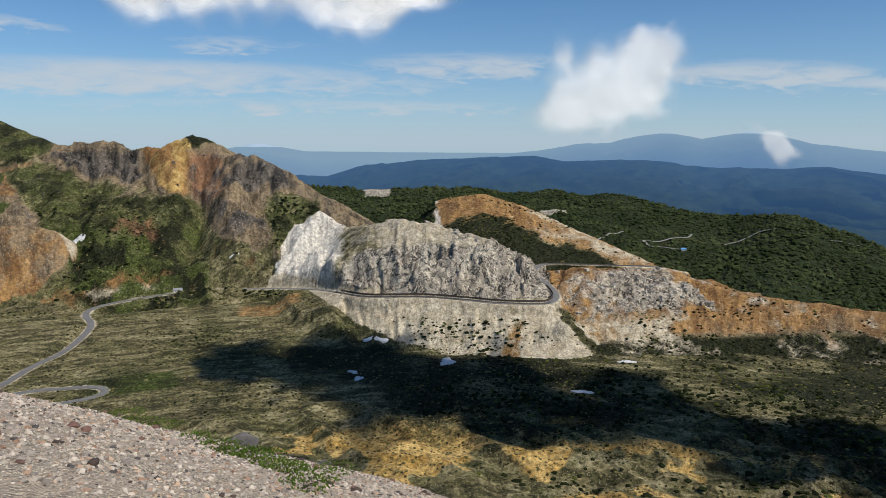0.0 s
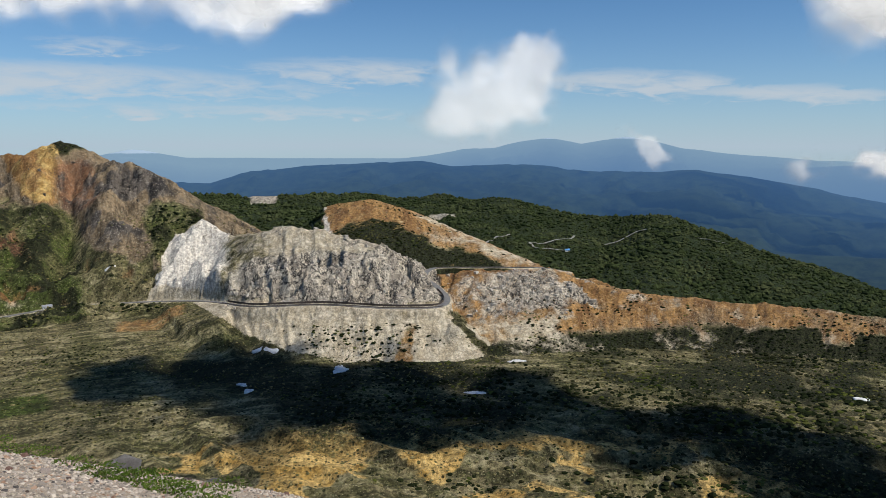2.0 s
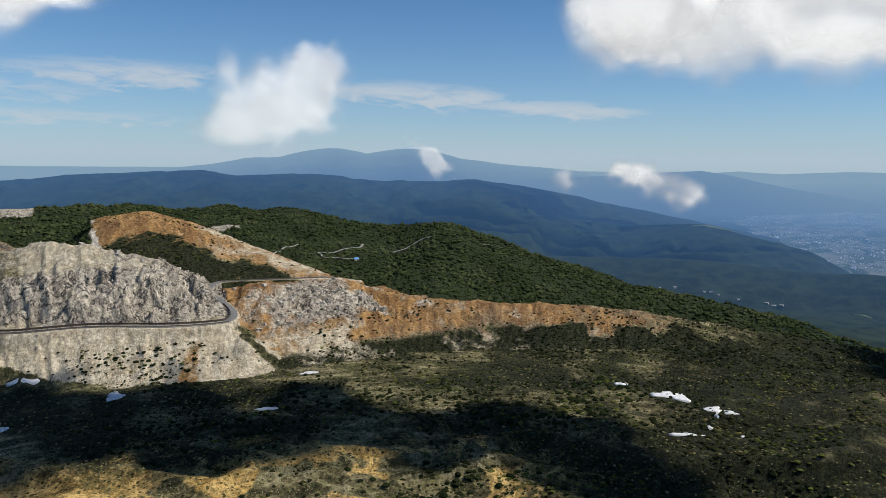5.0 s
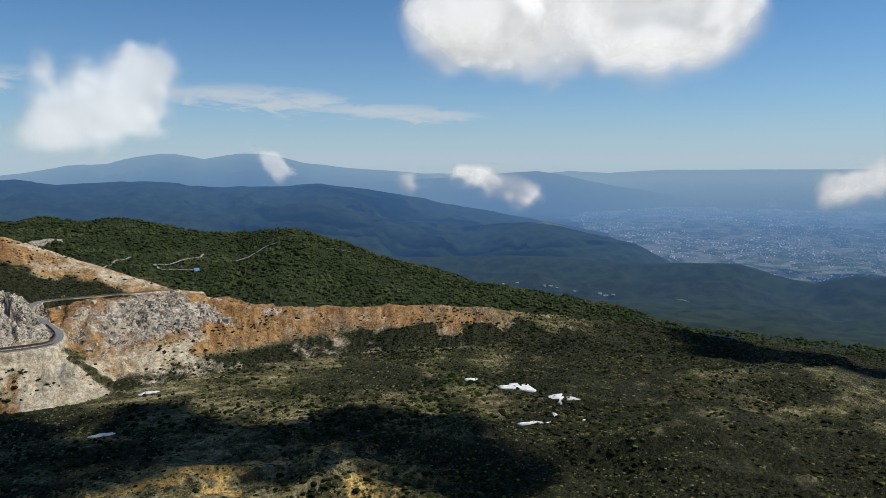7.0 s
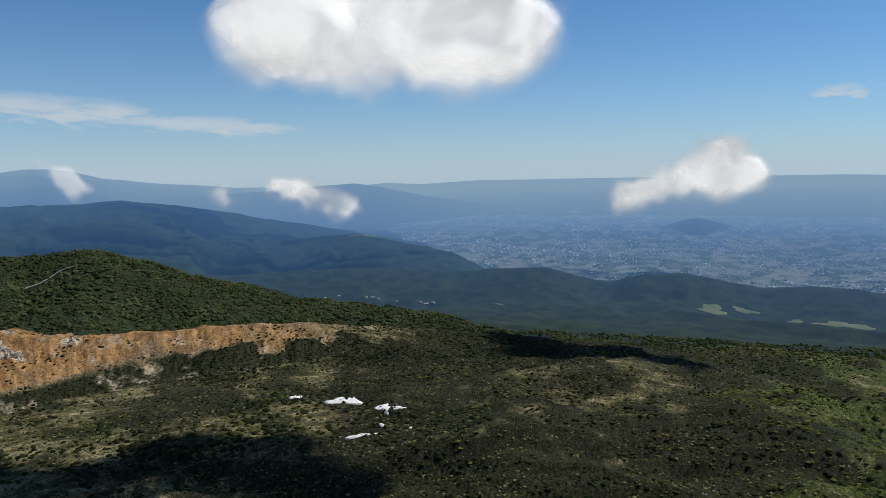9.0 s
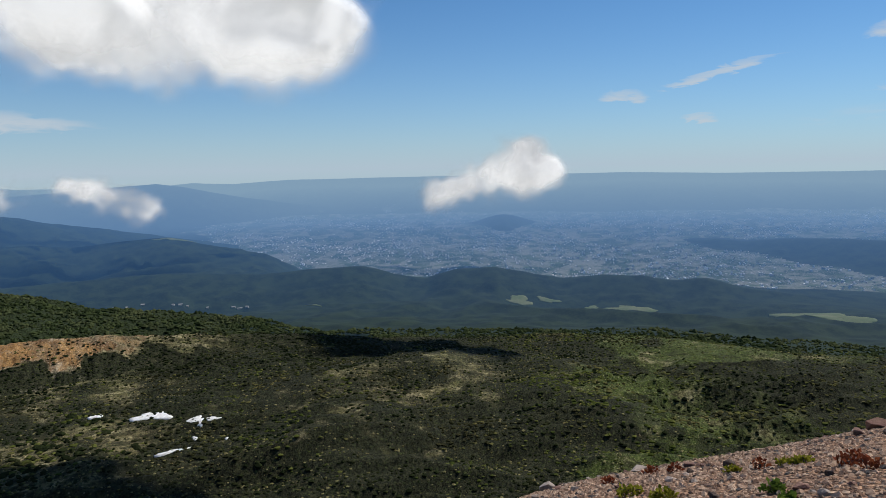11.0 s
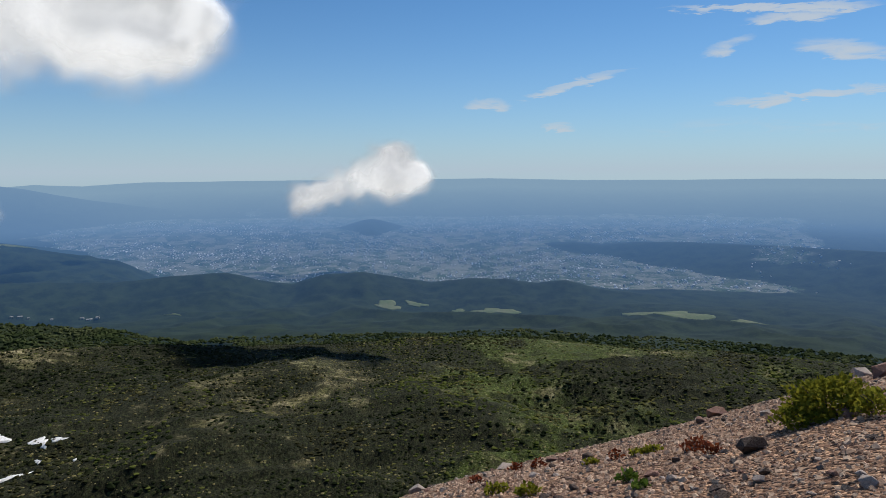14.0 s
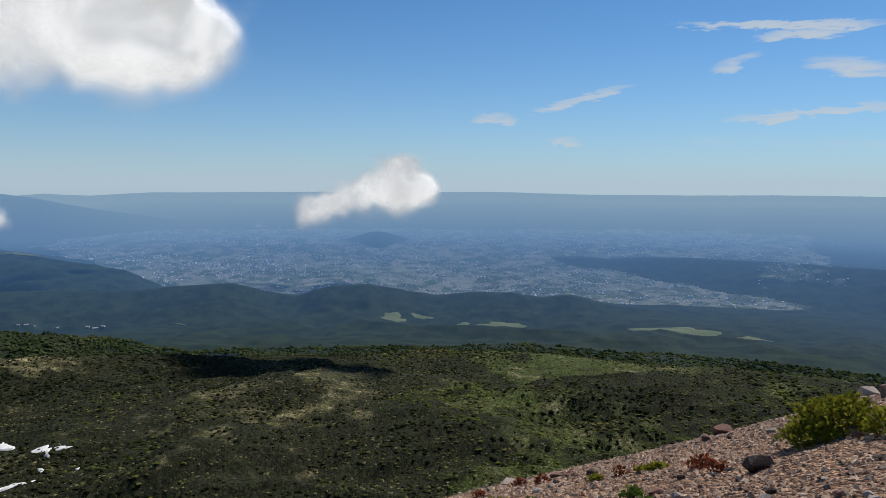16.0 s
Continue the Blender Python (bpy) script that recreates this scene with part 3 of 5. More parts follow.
def profile(az, r, rows, front, back, w):
    """The same for a long range that lies across the view: the crest's distance and height go by the bearing."""
    rows = sorted(rows)
    a, rc, zc = (np.array([q[k] for q in rows]) for k in range(3))
    d = r - np.interp(az, a, rc)
    past = np.radians(np.maximum(a[0] - az, 0) + np.maximum(az - a[-1], 0)) * r
    slope = front + (back - front) * step(-25, 25, d)
    return np.interp(az, a, zc) - slope * (np.sqrt(d * d + w * w) - w) - 0.3 * past


ACROSS = (RIM, FOREST, DARK_RANGE, PALE_RANGE, MID_RANGE, BLUE_RANGE, SNOW_RANGE, HORIZON, FOOTHILLS, TOWN_HILL, SIDE_HILLS)


def smooth_line(rows, gap):
    """Points every gap metres along a curve through the rows."""
    pts = [bearing(*row) for row in rows]
    out = []
    for k in range(len(pts) - 1):
        a, b, c, d = pts[max(k - 1, 0)], pts[k], pts[k + 1], pts[min(k + 2, len(pts) - 1)]
        n = max(2, int((c - b).length / gap))
        for i in range(n):
            t = i / n
            out.append(0.5 * (2 * b + (c - a) * t + (2 * a - 5 * b + 4 * c - d) * t * t + (3 * b - a - 3 * c + d) * t ** 3))
    return out + [pts[-1]]


ROAD_LINE, HAIRPIN_LINE = smooth_line(ROAD, 4.0), smooth_line(HAIRPIN, 3.0)

ROAD_AZ, ROAD_R, ROAD_Z = (list(v) for v in zip(*sorted(row for row in ROAD if -2.5 < row[0] < 21)))


def near_ground(az, r):
    """The scree slope on which the camera stands: it bulges, so that it hides its own foot."""
    dip = np.tan(np.radians(sum(np.interp((az + s + 180) % 360 - 180, NEAR_AZ, NEAR_DIP) for s in (-4, -2, 0, 2, 4)) / 5))
    brow = 7.0 + 8.0 * step(-60, 0, az) * step(170, 110, az)
    b = 1.6 / brow ** 2
    a = dip - 2 * np.sqrt(1.6 * b)
    steep = np.interp(az, [-180, -125, -112, 40, 60, 180], [0.1, 0.4, 0.72, 0.72, 0.4, 0.1])
    turn = np.maximum((steep - a) / (2 * b), 0)
    return -1.6 - np.where(r < turn, a * r + b * r * r, a * turn + b * turn ** 2 + steep * (r - turn))


def zone(az, el, a0, a1, e0, e1, soft=0.6):
    """1 between two bearings and two elevations, fading over soft degrees."""
    return step(a0 - soft, a0 + soft, az) * step(a1 + soft, a1 - soft, az) * step(e0 - soft, e0 + soft, el) * step(e1 + soft, e1 - soft, el)


def crag_share(az, el, kind, m):
    """Where solid rock stands out: on the grey hill above the road, in the mountain's cliff, on the shoulder of the long ridge."""
    w = el + 0.9 * m
    low = np.isin(kind, (7, 8)) * step(-12.6, -11.9, el) * step(-7.5, -8.6, w + 0.10 * np.abs(az - 1.0)) * step(8.6, 6.4, az + 0.45 * (el + 10.5))
    low = low + 0.7 * np.isin(kind, (7, 8)) * zone(az, w, -7.0, -3.4, -11.0, -7.6, 0.4)
    high = np.isin(kind, (1, 2, 3, 4)) * (zone(az, w, 22.6, 28.0, -3.1, -0.8, 0.5) * step(-1.9, -1.2, w + 0.55 * (27.8 - az)) + 0.6 * zone(az, w, 14.0, 16.0, -3.4, -1.7, 0.5)
                                          + 0.7 * zone(az, w, 18.4, 19.5, -2.2, -1.7, 0.3))
    ridge = np.isin(kind, (11,)) * (zone(az + 7 * m, w + 0.16 * (az + 14), -19.0, -9.6, -12.9, -9.4, 1.4) + 0.35 * zone(az, w, -44, -19, -12.8, -10.8, 0.6))
    return np.clip(low, 0, 1), np.clip(high, 0, 1), np.clip(ridge, 0, 1)


def terrain(az, r):
    """Heights, and which piece of land each place belongs to."""
    x, y = -r * np.sin(np.radians(az)), r * np.cos(np.radians(az))
    n1, n2 = fbm(x, y, 260, 4, 3), fbm(x, y, 45, 4, 11)
    gully = ridged(fbm(np.radians(az) * 1000 + 30 * n2, r * 0.25, 85, 4, 21, 0.45))
    floor = -251 + 0.055 * np.maximum(r - 850, 0) * step(-5, 12, az) + 5 * n1 - 11 * step(-40, -70, az)
    floor = floor + 24 * step(24, 29, az) * step(1110, 1210, r)
    floor = floor + 10 * step(640, 480, r) * fbm(x, y, 70, 3, 31) + 5 * step(740, 620, r) * step(-50, -35, az) * ridged(fbm(x + 0.6 * y, y, 58, 4, 32))
    floor = floor + step(-30, -55, az) * (26 * fbm(x, y, 190, 3, 33) + 7 * fbm(x, y, 60, 3, 34) + 8 * ridged(fbm(x + 0.7 * y, 0.6 * y, 95, 4, 36))) * step(1080, 980, r) + 1.6 * fbm(x, y, 30, 3, 35)
    low = -r * np.tan(np.radians(np.interp(r, LOW_R, LOW_DIP)))
    low = low + step(1400, 2000, r) * (5 * n1 + (20 * ridged(fbm(x, y, 420, 4, 41)) - 8) * step(2400, 2100, r))
    h = smooth_max(floor - 0.30 * np.maximum(r - 1080, 0), low, 30)
    kind = np.zeros(x.shape, np.int8)
    bulk = fbm(x, y, 130, 3, 51)
    fine = ridged(fbm(np.radians(az) * 1000 + 14 * n2, r * 0.3, 42, 4, 27, 0.5))
    warp = 8 * n2 + 11 * gully + 8 * fine * (r < 2300)
    for k, (rows, front, back, w, soft, amount) in enumerate((
            (MOUNTAIN, 0.60, 0.7, 8, 30, 1.0), (BUTTRESS_A, 0.95, 0.95, 15, 12, 1.0), (BUTTRESS_B, 0.9, 0.9, 16, 12, 1.0), (BUTTRESS_C, 1.1, 1.1, 10, 10, 0.8),
            (SPUR, 0.5, 0.5, 30, 25, 0.6),
            (ORANGE_HILL, 1.15, 0.9, 10, 12, 0.55), (GREY_HILL, 0.62, 0.5, 8, 12, 0.9), (WHITE_SPUR, 0.8, 0.8, 6, 12, 0.5), (GREY_FAN, 0.66, 0.5, 5, 8, 0.35),
            (DOME, 0.42, 0.55, 20, 16, 0.3), (LONG_RIDGE, 0.46, 0.32, 12, 10, 0.45), (RIM, 0.10, 0.34, 30, 12, 0.5), (SWELL, 0.17, 0.22, 25, 12, 0.6),
            (FOREST, 0.125, 0.4, 25, 20, 0.5), (DARK_RANGE, 0.21, 0.3, 30, 40, 1.5), (BLUE_RANGE, 0.3, 0.3, 12, 20, 1.0), (SNOW_RANGE, 0.35, 0.3, 8, 10, 0.6),
            (HORIZON, 0.34, 0.2, 8, 20, 0.4), (FOOTHILLS, 0.27, 0.22, 25, 25, 0.7), (TOWN_HILL, 0.3, 0.3, 15, 8, 0.5), (SIDE_HILLS, 0.22, 0.10, 30, 10, 0.6),
            (PALE_RANGE, 0.52, 0.2, 20, 20, 0.5), (MID_RANGE, 0.2, 0.2, 25, 25, 1.2)), 1):
        z = profile(az, r, rows, front, back, w) if rows in ACROSS else crest(x, y, r, rows, front, back, w)
        if rows is GREY_HILL or rows is WHITE_SPUR:
            z = z - 0.3 * np.maximum(np.radians(az - 9.9) * r, 0)
        if rows is DOME:
            z = z - 0.75 * np.maximum(np.radians(az - 0.6) * r, 0)
        if rows is FOREST:
            z = z - 0.5 * np.maximum(np.interp(az, [-62, -20, -10, 5, 17], [1180, 1150, 1260, 1420, 1480]) - r, 0)
        kind = np.where(z > h, k, kind).astype(np.int8)
        # broken by gullies below the crest line
        top = crest_top(az, rows)
        below = np.clip((top - z) / 40.0, 0, 1)
        h = smooth_max(h, z + amount * (0.25 + 0.75 * below) * (warp - 10) * np.where(r > 2300, 1.0, 0.8), soft)
    kind = np.where((kind == 10) & (az > 0.5 + 0.5 * n2), 14, kind).astype(np.int8)
    # the ochre gully and the cliff of the high mountain
    high = np.isin(kind, (1, 2, 3, 4))
    drop = crest_top(az, MOUNTAIN) - h
    wander = az + 0.5 * n2 + 0.004 * (r - 1450)
    carve = 34 * np.clip(1 - np.abs(wander - 18.2) / 1.9, 0, 1) ** 1.3 + 20 * np.clip(1 - np.abs(wander - 21.4) / 1.2, 0, 1) + 16 * np.clip(1 - np.abs(wander - 26.6) / 1.5, 0, 1)
    h = h - np.where(high, carve * step(4, 45, drop) * step(230, 150, drop), 0)
    cliff = 24 * step(5, 13, drop + 8 * n2) * step(130, 60, drop) * bump(az, 24.0, 1.6, 1.2) + 14 * step(4, 10, drop + 6 * n2) * step(80, 40, drop) * bump(az, 14.2, 0.8, 0.8)
    h = h - np.where(high, cliff, 0)
    # crags on the bare hills
    sel = np.where((r > 860) & (r < 1700) & (az > -50) & (az < 34))
    if len(sel[0]):
        a, q, k, m, px, py = az[sel], r[sel], kind[sel], n2[sel], x[sel], y[sel]
        across = np.radians(a) * 1000
        crag = ridged(fbm(px + 0.5 * q, 1.6 * py, 62, 5, 25, 0.52))
        wx, wy = across + 9 * m, q + 14 * fbm(px, py, 30, 3, 26)
        broken = 0.74 * blocks(wx, wy * 0.75, 38, 401) + 0.26 * blocks(wx + 0.4 * wy, wy, 15, 407)
        columns = 0.6 * blocks(wx + 0.25 * wy, wy * 0.35, 15, 413) + 0.4 * blocks(wx, wy * 0.6, 8, 419)
        low_crag, high_cliff, ridge_crag = crag_share(a, np.degrees(np.arctan2(h[sel], q)), k, m)
        bare = np.isin(k, (1, 2, 3, 4))
        rise = (8.0 * crag + 4.0 * broken) * bare + 15.0 * columns * high_cliff + (10.0 * crag + 13.0 * broken) * low_crag + 6.0 * (crag + broken) * ridge_crag
        rise = rise + 1.5 * ridged(fbm(across + 9 * m, 0.3 * q, 14, 4, 431)) * np.isin(k, (7, 8, 9, 10, 11)) * (1 - low_crag) * (1 - ridge_crag)
        h[sel] = h[sel] + rise - 0.3 * np.abs(rise)
    h = h + np.where(kind == 14, 16 * fbm(x, y, 190, 3, 28) - 5 * np.maximum(ridged(fbm(x, y, 150, 2, 29)), 0), 0) * step(1180, 1320, r)
    near = near_ground(az, r)
    near = near + np.where(r < 60, 0.05 * fbm(x, y, 1.3, 3, 61) + 0.004 * fbm(x, y, 0.5, 2, 62), 6 * n2 * step(60, 300, r))
    kind = np.where((near > h) | (r < 60), 30, kind).astype(np.int8)
    h = np.where(r < 60, near, smooth_max(h, near, 14))
    # open ground before the road, left of the pale fan
    road_r, road_z = np.interp(az, ROAD_AZ, ROAD_R), np.interp(az, ROAD_AZ, ROAD_Z)
    fore = (az > 6.2) & (az < 14.5) & (r < road_r - 4) & (r > 840)
    h = np.where(fore, np.minimum(h, road_z - 0.6 - 0.07 * (road_r - r - 4)), h)
    sunk = np.degrees(np.arctan2(h, r))
    edge = np.interp(sunk + 0.25 * n2, [-16.3, -15.55, -14.2, -12.9, -11.5], [0.2, 3.8, 6.9, 8.5, 10.9])
    kind = np.where(np.isin(kind, (7, 8, 9)) & (az > edge) & (r < road_r - 4) & (az < 15), 0, kind).astype(np.int8)
    # level the road's bed
    for line in (ROAD_LINE, HAIRPIN_LINE):
        sel = np.where((r > 740) & (r < 1230) & (az > -22) & (az < 38))
        if not len(sel[0]):
            continue
        px, py = x[sel], y[sel]
        best, zr = np.full(px.shape, 1e9), np.zeros(px.shape)
        for p in line[::2]:
            d = np.hypot(px - p.x, py - p.y)
            zr, best = np.where(d < best, p.z, zr), np.minimum(d, best)
        f = 1 - step(6, 15, best)
        h[sel] = h[sel] * (1 - f) + (zr - 0.4) * f
    return h, kind


def crest_top(az, rows):
    rows = sorted(rows)
    return np.interp(az, [q[0] for q in rows], [q[2] for q in rows])


def road_gap(az, r):
    """How far each place lies from the road."""
    x, y = -r * np.sin(np.radians(az)), r * np.cos(np.radians(az))
    gap = np.full(x.shape, 1e3)
    sel = np.where((r > 740) & (r < 1230) & (az > -22) & (az < 38))
    if len(sel[0]):
        px, py, best = x[sel], y[sel], np.full(sel[0].shape, 1e3)
        for p in (ROAD_LINE + HAIRPIN_LINE)[::2]:
            best = np.minimum(best, np.hypot(px - p.x, py - p.y))
        gap[sel] = best
    return gap


def height_at(az, r):
    return float(terrain(np.array([float(az)]), np.array([float(r)]))[0][0])
# ---- building blocks ----
def mesh_of(name, verts, faces, mat, smooth=False):
    me = bpy.data.meshes.new(name)
    if isinstance(verts, np.ndarray):
        f = np.asarray(faces, np.int32)
        me.vertices.add(len(verts))
        me.vertices.foreach_set("co", verts.astype(np.float32).ravel())
        me.loops.add(f.size)
        me.loops.foreach_set("vertex_index", f.ravel())
        me.polygons.add(len(f))
        me.polygons.foreach_set("loop_start", np.arange(0, f.size, f.shape[1], dtype=np.int32))
        me.update(calc_edges=True)
    else:
        me.from_pydata(verts, [], faces)
    me.polygons.foreach_set("use_smooth", np.full(len(me.polygons), smooth))
    me.materials.append(mat)
    me.update()
    return me


def part(name, me, parent, label=""):
    ob = new(name, me)
    ob.parent = parent
    return tagged(ob, label)


def paint(me, name, rgb):
    at = me.color_attributes.new(name, "FLOAT_COLOR", "POINT")
    at.data.foreach_set("color", np.concatenate([rgb, np.ones((len(rgb), 1))], 1).astype(np.float32).ravel())


def box(sx, sy, sz, bevel=0.0):
    bm = bmesh.new()
    bmesh.ops.create_cube(bm, size=1.0, matrix=Matrix.Diagonal((sx, sy, sz, 1)))
    if bevel:
        bmesh.ops.bevel(bm, geom=bm.edges[:], offset=bevel, segments=1, affect="EDGES")
    return bm


def from_bm(name, bm, mat, smooth=False):
    me = bpy.data.meshes.new(name)
    bm.to_mesh(me)
    bm.free()
    me.polygons.foreach_set("use_smooth", np.full(len(me.polygons), smooth))
    me.materials.append(mat)
    return me


def cover_of(az, r, h, kind):
    """What grows or lies where: shares of grey rock, ochre soil, green; of forest, scree, scrub; of brown rock, pale sand, yellow soil; of dark rock, white sand and red soil."""
    x, y = -r * np.sin(np.radians(az)), r * np.cos(np.radians(az))
    n, m = fbm(x, y, 120, 4, 71), fbm(x, y, 38, 4, 72)
    el = np.degrees(np.arctan2(h, r))
    az0 = az
    az = az + np.where((r > 480) & (r < 2300), 0.8 * fbm(x, y, 90, 5, 73, 0.6), 0)
    is_in = lambda *ids: np.isin(kind, ids).astype(float)
    mountain, grey, long, dome = is_in(1, 2, 3, 4), is_in(7, 8, 9), is_in(11), is_in(10)
    floor = is_in(0, 12, 13) * step(1230, 1180, r + 0 * n) + is_in(0, 12, 13) * step(-2, 6, az) * step(1180, 1230, r)
    low_crag, high_cliff, ridge_crag = crag_share(az, el, kind, m)
    # the high mountain: a dark cliff, an ochre gully, brown screes and green skirts
    w = el + 0.8 * m + 0.4 * n
    green_left = step(-0.7, 0.5, az - 20.9 + 1.35 * np.clip(-3.1 - w, -2, 2)) * step(-1.3, -2.3, w + 0.42 * np.clip(28.3 - az, 0, 4.5)) * step(30.6, 29.6, az - 0.5 * (el + 3.5))
    foot = step(-5.9, -6.8, w + 0.45 * np.clip(18.5 - az, 0, 6.5) * step(12, 14, az)) * step(-7.6, -8.2, el + 1.2 * np.clip(14.2 - az, 0, 1) - 9 * step(13, 14, az))
    foot = np.maximum(foot, step(-5.9, -6.8, w) * step(18, 19.5, az))
    skirt = zone(az, w, 9.5, 13.6, -10, -4.4, 0.6) * step(-0.6, 0.6, 13.2 - az + 0.3 * (w + 8))
    far_spur = step(27.9, 28.6, az) * step(-1.7, -1.2, w)
    shoulder = np.clip(np.maximum(np.maximum(green_left, skirt), far_spur), 0, 1)
    bare = mountain * (1 - foot) * (1 - shoulder)
    narrow = np.abs(az - 20.0 - 0.15 * (el + 5)) - np.interp(el, [-6.3, -5.6, -4.0, -1.6, -0.3], [0.2, 0.45, 0.8, 1.5, 1.9])
    gully = step(0.45, -0.35, narrow + 0.6 * m) * step(-6.6, -5.8, el)
    rusty = zone(az, w, 16.7, 19.4, -4.6, -0.9, 0.7) * (1 - gully)
    left_ochre = step(28.0, 28.9, az + 0.6 * (el + 1.2)) * step(-1.2, -1.8, w) * step(-4.6, -3.6, w)
    brown = bare * (1.0 + 0.3 * m)
    ochre = bare * np.clip(gully + left_ochre + 0.55 * rusty + 0.25 * n, 0, 1)
    ochre = ochre + mountain * foot * np.clip(0.55 * zone(az, w, 21.0, 25.6, -11, -9.0, 0.9) + 0.9 * m + 0.35 * n - 0.08, 0, 0.8)
    red_soil = np.clip(bare * rusty * (0.75 + 0.6 * m) + mountain * 0.7 * zone(az + 2 * n, w + m, 21.0, 24.2, -7.2, -5.9, 0.8) + 0.8 * zone(az, el, -17.5, -13.2, -11.1, -9.9, 0.5) * long, 0, 1)
    dark_top = mountain * zone(az, w, 16.9, 19.7, -0.45, 3, 0.35)
    dark_rock = np.clip(mountain * high_cliff * (0.9 + 0.5 * m) + bare * (0.55 * zone(az, w, 12.5, 17, -6, -1.5, 0.8) * step(-0.1, 0.3, m) + 0.5 * step(0.12, 0.4, m - n)), 0, 1) * (1 - gully)
    rock = bare * np.clip(0.1 + 0.6 * m, 0, 0.4) * (1 - gully)
    # the grey hill: pale screes, crags above the road, a sandy fan below
    fan = grey * step(-200, -206, h + 2 * m)
    streak = fan * np.clip(0.8 * bump(az, -5.8, 0.4, 0.7) + 0.35 * bump(az, -2.6, 0.5, 1.2) + 0.8 * m * step(1, -3, az), 0, 1)
    sand = fan * (0.95 + 0.3 * n) * (1 - 0.7 * streak)
    ochre = ochre + 0.8 * streak
    upper = grey * (1 - step(-200, -206, h + 2 * m))
    crags = low_crag
    rock = rock + upper * np.clip(crags + 0.2 + 0.5 * m, 0, 1)
    sand = sand + upper * np.clip(0.85 - crags, 0, 1) * np.clip(1.0 - 0.6 * zone(az, el, 5.0, 8.8, -11.5, -6.5, 0.8), 0, 1)
    white = upper * step(7.6, 9.2, az + 0.4 * m + 0.25 * (el + 9)) * 0.95
    wash = zone(az, el + 0.4 * m, 20.4, 26.0, -11.2, -10.4, 0.5) * (r > 1080)
    sand = sand + wash * np.clip(0.5 + 0.8 * m, 0, 0.9)
    # the orange hill, the dome and the long ridge
    ochre = ochre + is_in(6) * (0.5 + 0.6 * n + 0.8 * m) + dome * (0.85 + 0.35 * m)
    brown = brown + is_in(6) * 1.0
    white = white + dome * 0.7 * step(0.1, 0.5, az + 0.5 * m) * step(1.2, 0.8, az)
    hollow = dome * step(0, 10, crest_top(az, DOME) - h + 9 * m - np.interp(az, [-15, -12, -9, -5, -2, 1], [14, 9, 9, 22, 28, 20])) * step(-15.5, -13, az + 2 * n)
    ochre = ochre - hollow
    sand = sand + is_in(6) * 0.75 * bump(az, 27.2 + 0.45 * (el + 8), 0.12, 0.4) + mountain * foot * np.clip(0.5 * m - 0.1, 0, 0.3) + dome * (0.02 + 0.45 * step(-5, -8.5, az) + 0.5 * m) * (1 - hollow)
    spread = long * step(-49, -37, az + 6 * n)
    low = step(-12.9, -13.8, el + 1.9 * m + 0.6 * n) * step(-12.2, -13.4, el + 0.4 * n + 0.12 * (az + 34))
    ochre = ochre + spread * (0.86 + 0.45 * n + 0.4 * m)
    brown = brown + spread * (0.95 + 0.3 * m)
    rock = rock + spread * (0.5 * ridge_crag * step(-24, -17, az + 6 * m) + 0.15 * ridge_crag + 0.6 * m + 0.2 * n)
    sand = sand + spread * (0.6 * zone(az + 6 * m, el + 2 * n, -17.5, -9, -15.5, -10.8, 1.6) * (1 - 0.7 * ridge_crag) + 0.5 * np.maximum(m - n, 0))
    gap = (long + grey) * step(0.75, 0.2, np.abs(az + 9.6 - 0.95 * (el + 13.2) + 1.4 * m)) * step(-12.6, -13.2, el) * step(-17.5, -16.5, el)
    rock, ochre, brown, sand = rock - gap, ochre - gap, brown - gap, sand - gap
    rock, ochre, brown = rock - 0.9 * long * low, ochre - long * low, brown - long * low
    # the valley floor
    open_soil = step(710, 560, r + 60 * n) * step(-48, -20, az) * step(22, 10, az)
    yellow = floor * 0.95 * open_soil * step(-0.15, 0.15, m + n) + 0.6 * bare * gully * step(-0.25, 0.2, n + m) + dome * 0.3 * step(0, 0.3, m)
    ochre = ochre + floor * ( 0.6 * bump(az, 13.5, 1.7, 1.2) * bump(r, 1040, 18, 20) + 0.25 * np.maximum(n, 0))
    rock = rock + floor * 0.5 * bump(az, 23.5, 2.5, 1.5) * bump(r, 1200, 20, 30)
    green = floor * (0.22 + 1.1 * step(-68, -80, az + 8 * n) * (0.75 + 0.9 * m) + 0.4 * n + 0.8 * bump(az, 23.6, 2.2, 1.0) * bump(r, 790, 22, 12)) + mountain * (0.22 + 0.6 * n) * foot + is_in(5) * 0.7 + mountain * shoulder * 0.55
    forest = is_in(14) * (1 - 0.95 * bump(az, 5.2, 0.9, 0.4) * bump(r, 1900, 60, 20) - 0.95 * bump(az, -8.7, 0.9, 0.3) * bump(r, 1640, 25, 20))
    rock = rock + is_in(14) * (1 - forest)
    forest = forest + is_in(15, 19) + is_in(0, 12, 13) * step(-2, -8, az) * step(1190, 1240, r)
    open_land = np.clip(step(0.02, 0.3, fbm(x, y, 150, 4, 77)) + is_in(13) * step(-0.2, 0.1, n) * step(-70, -64, az), 0, 1) * step(-42, -56, az)
    scrub = floor * (0.22 + 0.6 * m + 0.5 * n + 0.35 * step(-12, -34, az) + 0.8 * step(-34, -56, az) - 0.6 * open_land - 0.6 * step(-70, -80, az + 6 * n)) + mountain * (0.02 + 0.9 * m) * foot + (0.42 + 0.8 * m) * shoulder * mountain + is_in(6) * np.clip(0.8 * m + 0.1, 0, 0.7) + long * np.maximum(0.8 * step(-41, -54, az + 4 * n), 0.95 * low) + 0.6 * gap
    scrub = scrub + hollow + dark_top
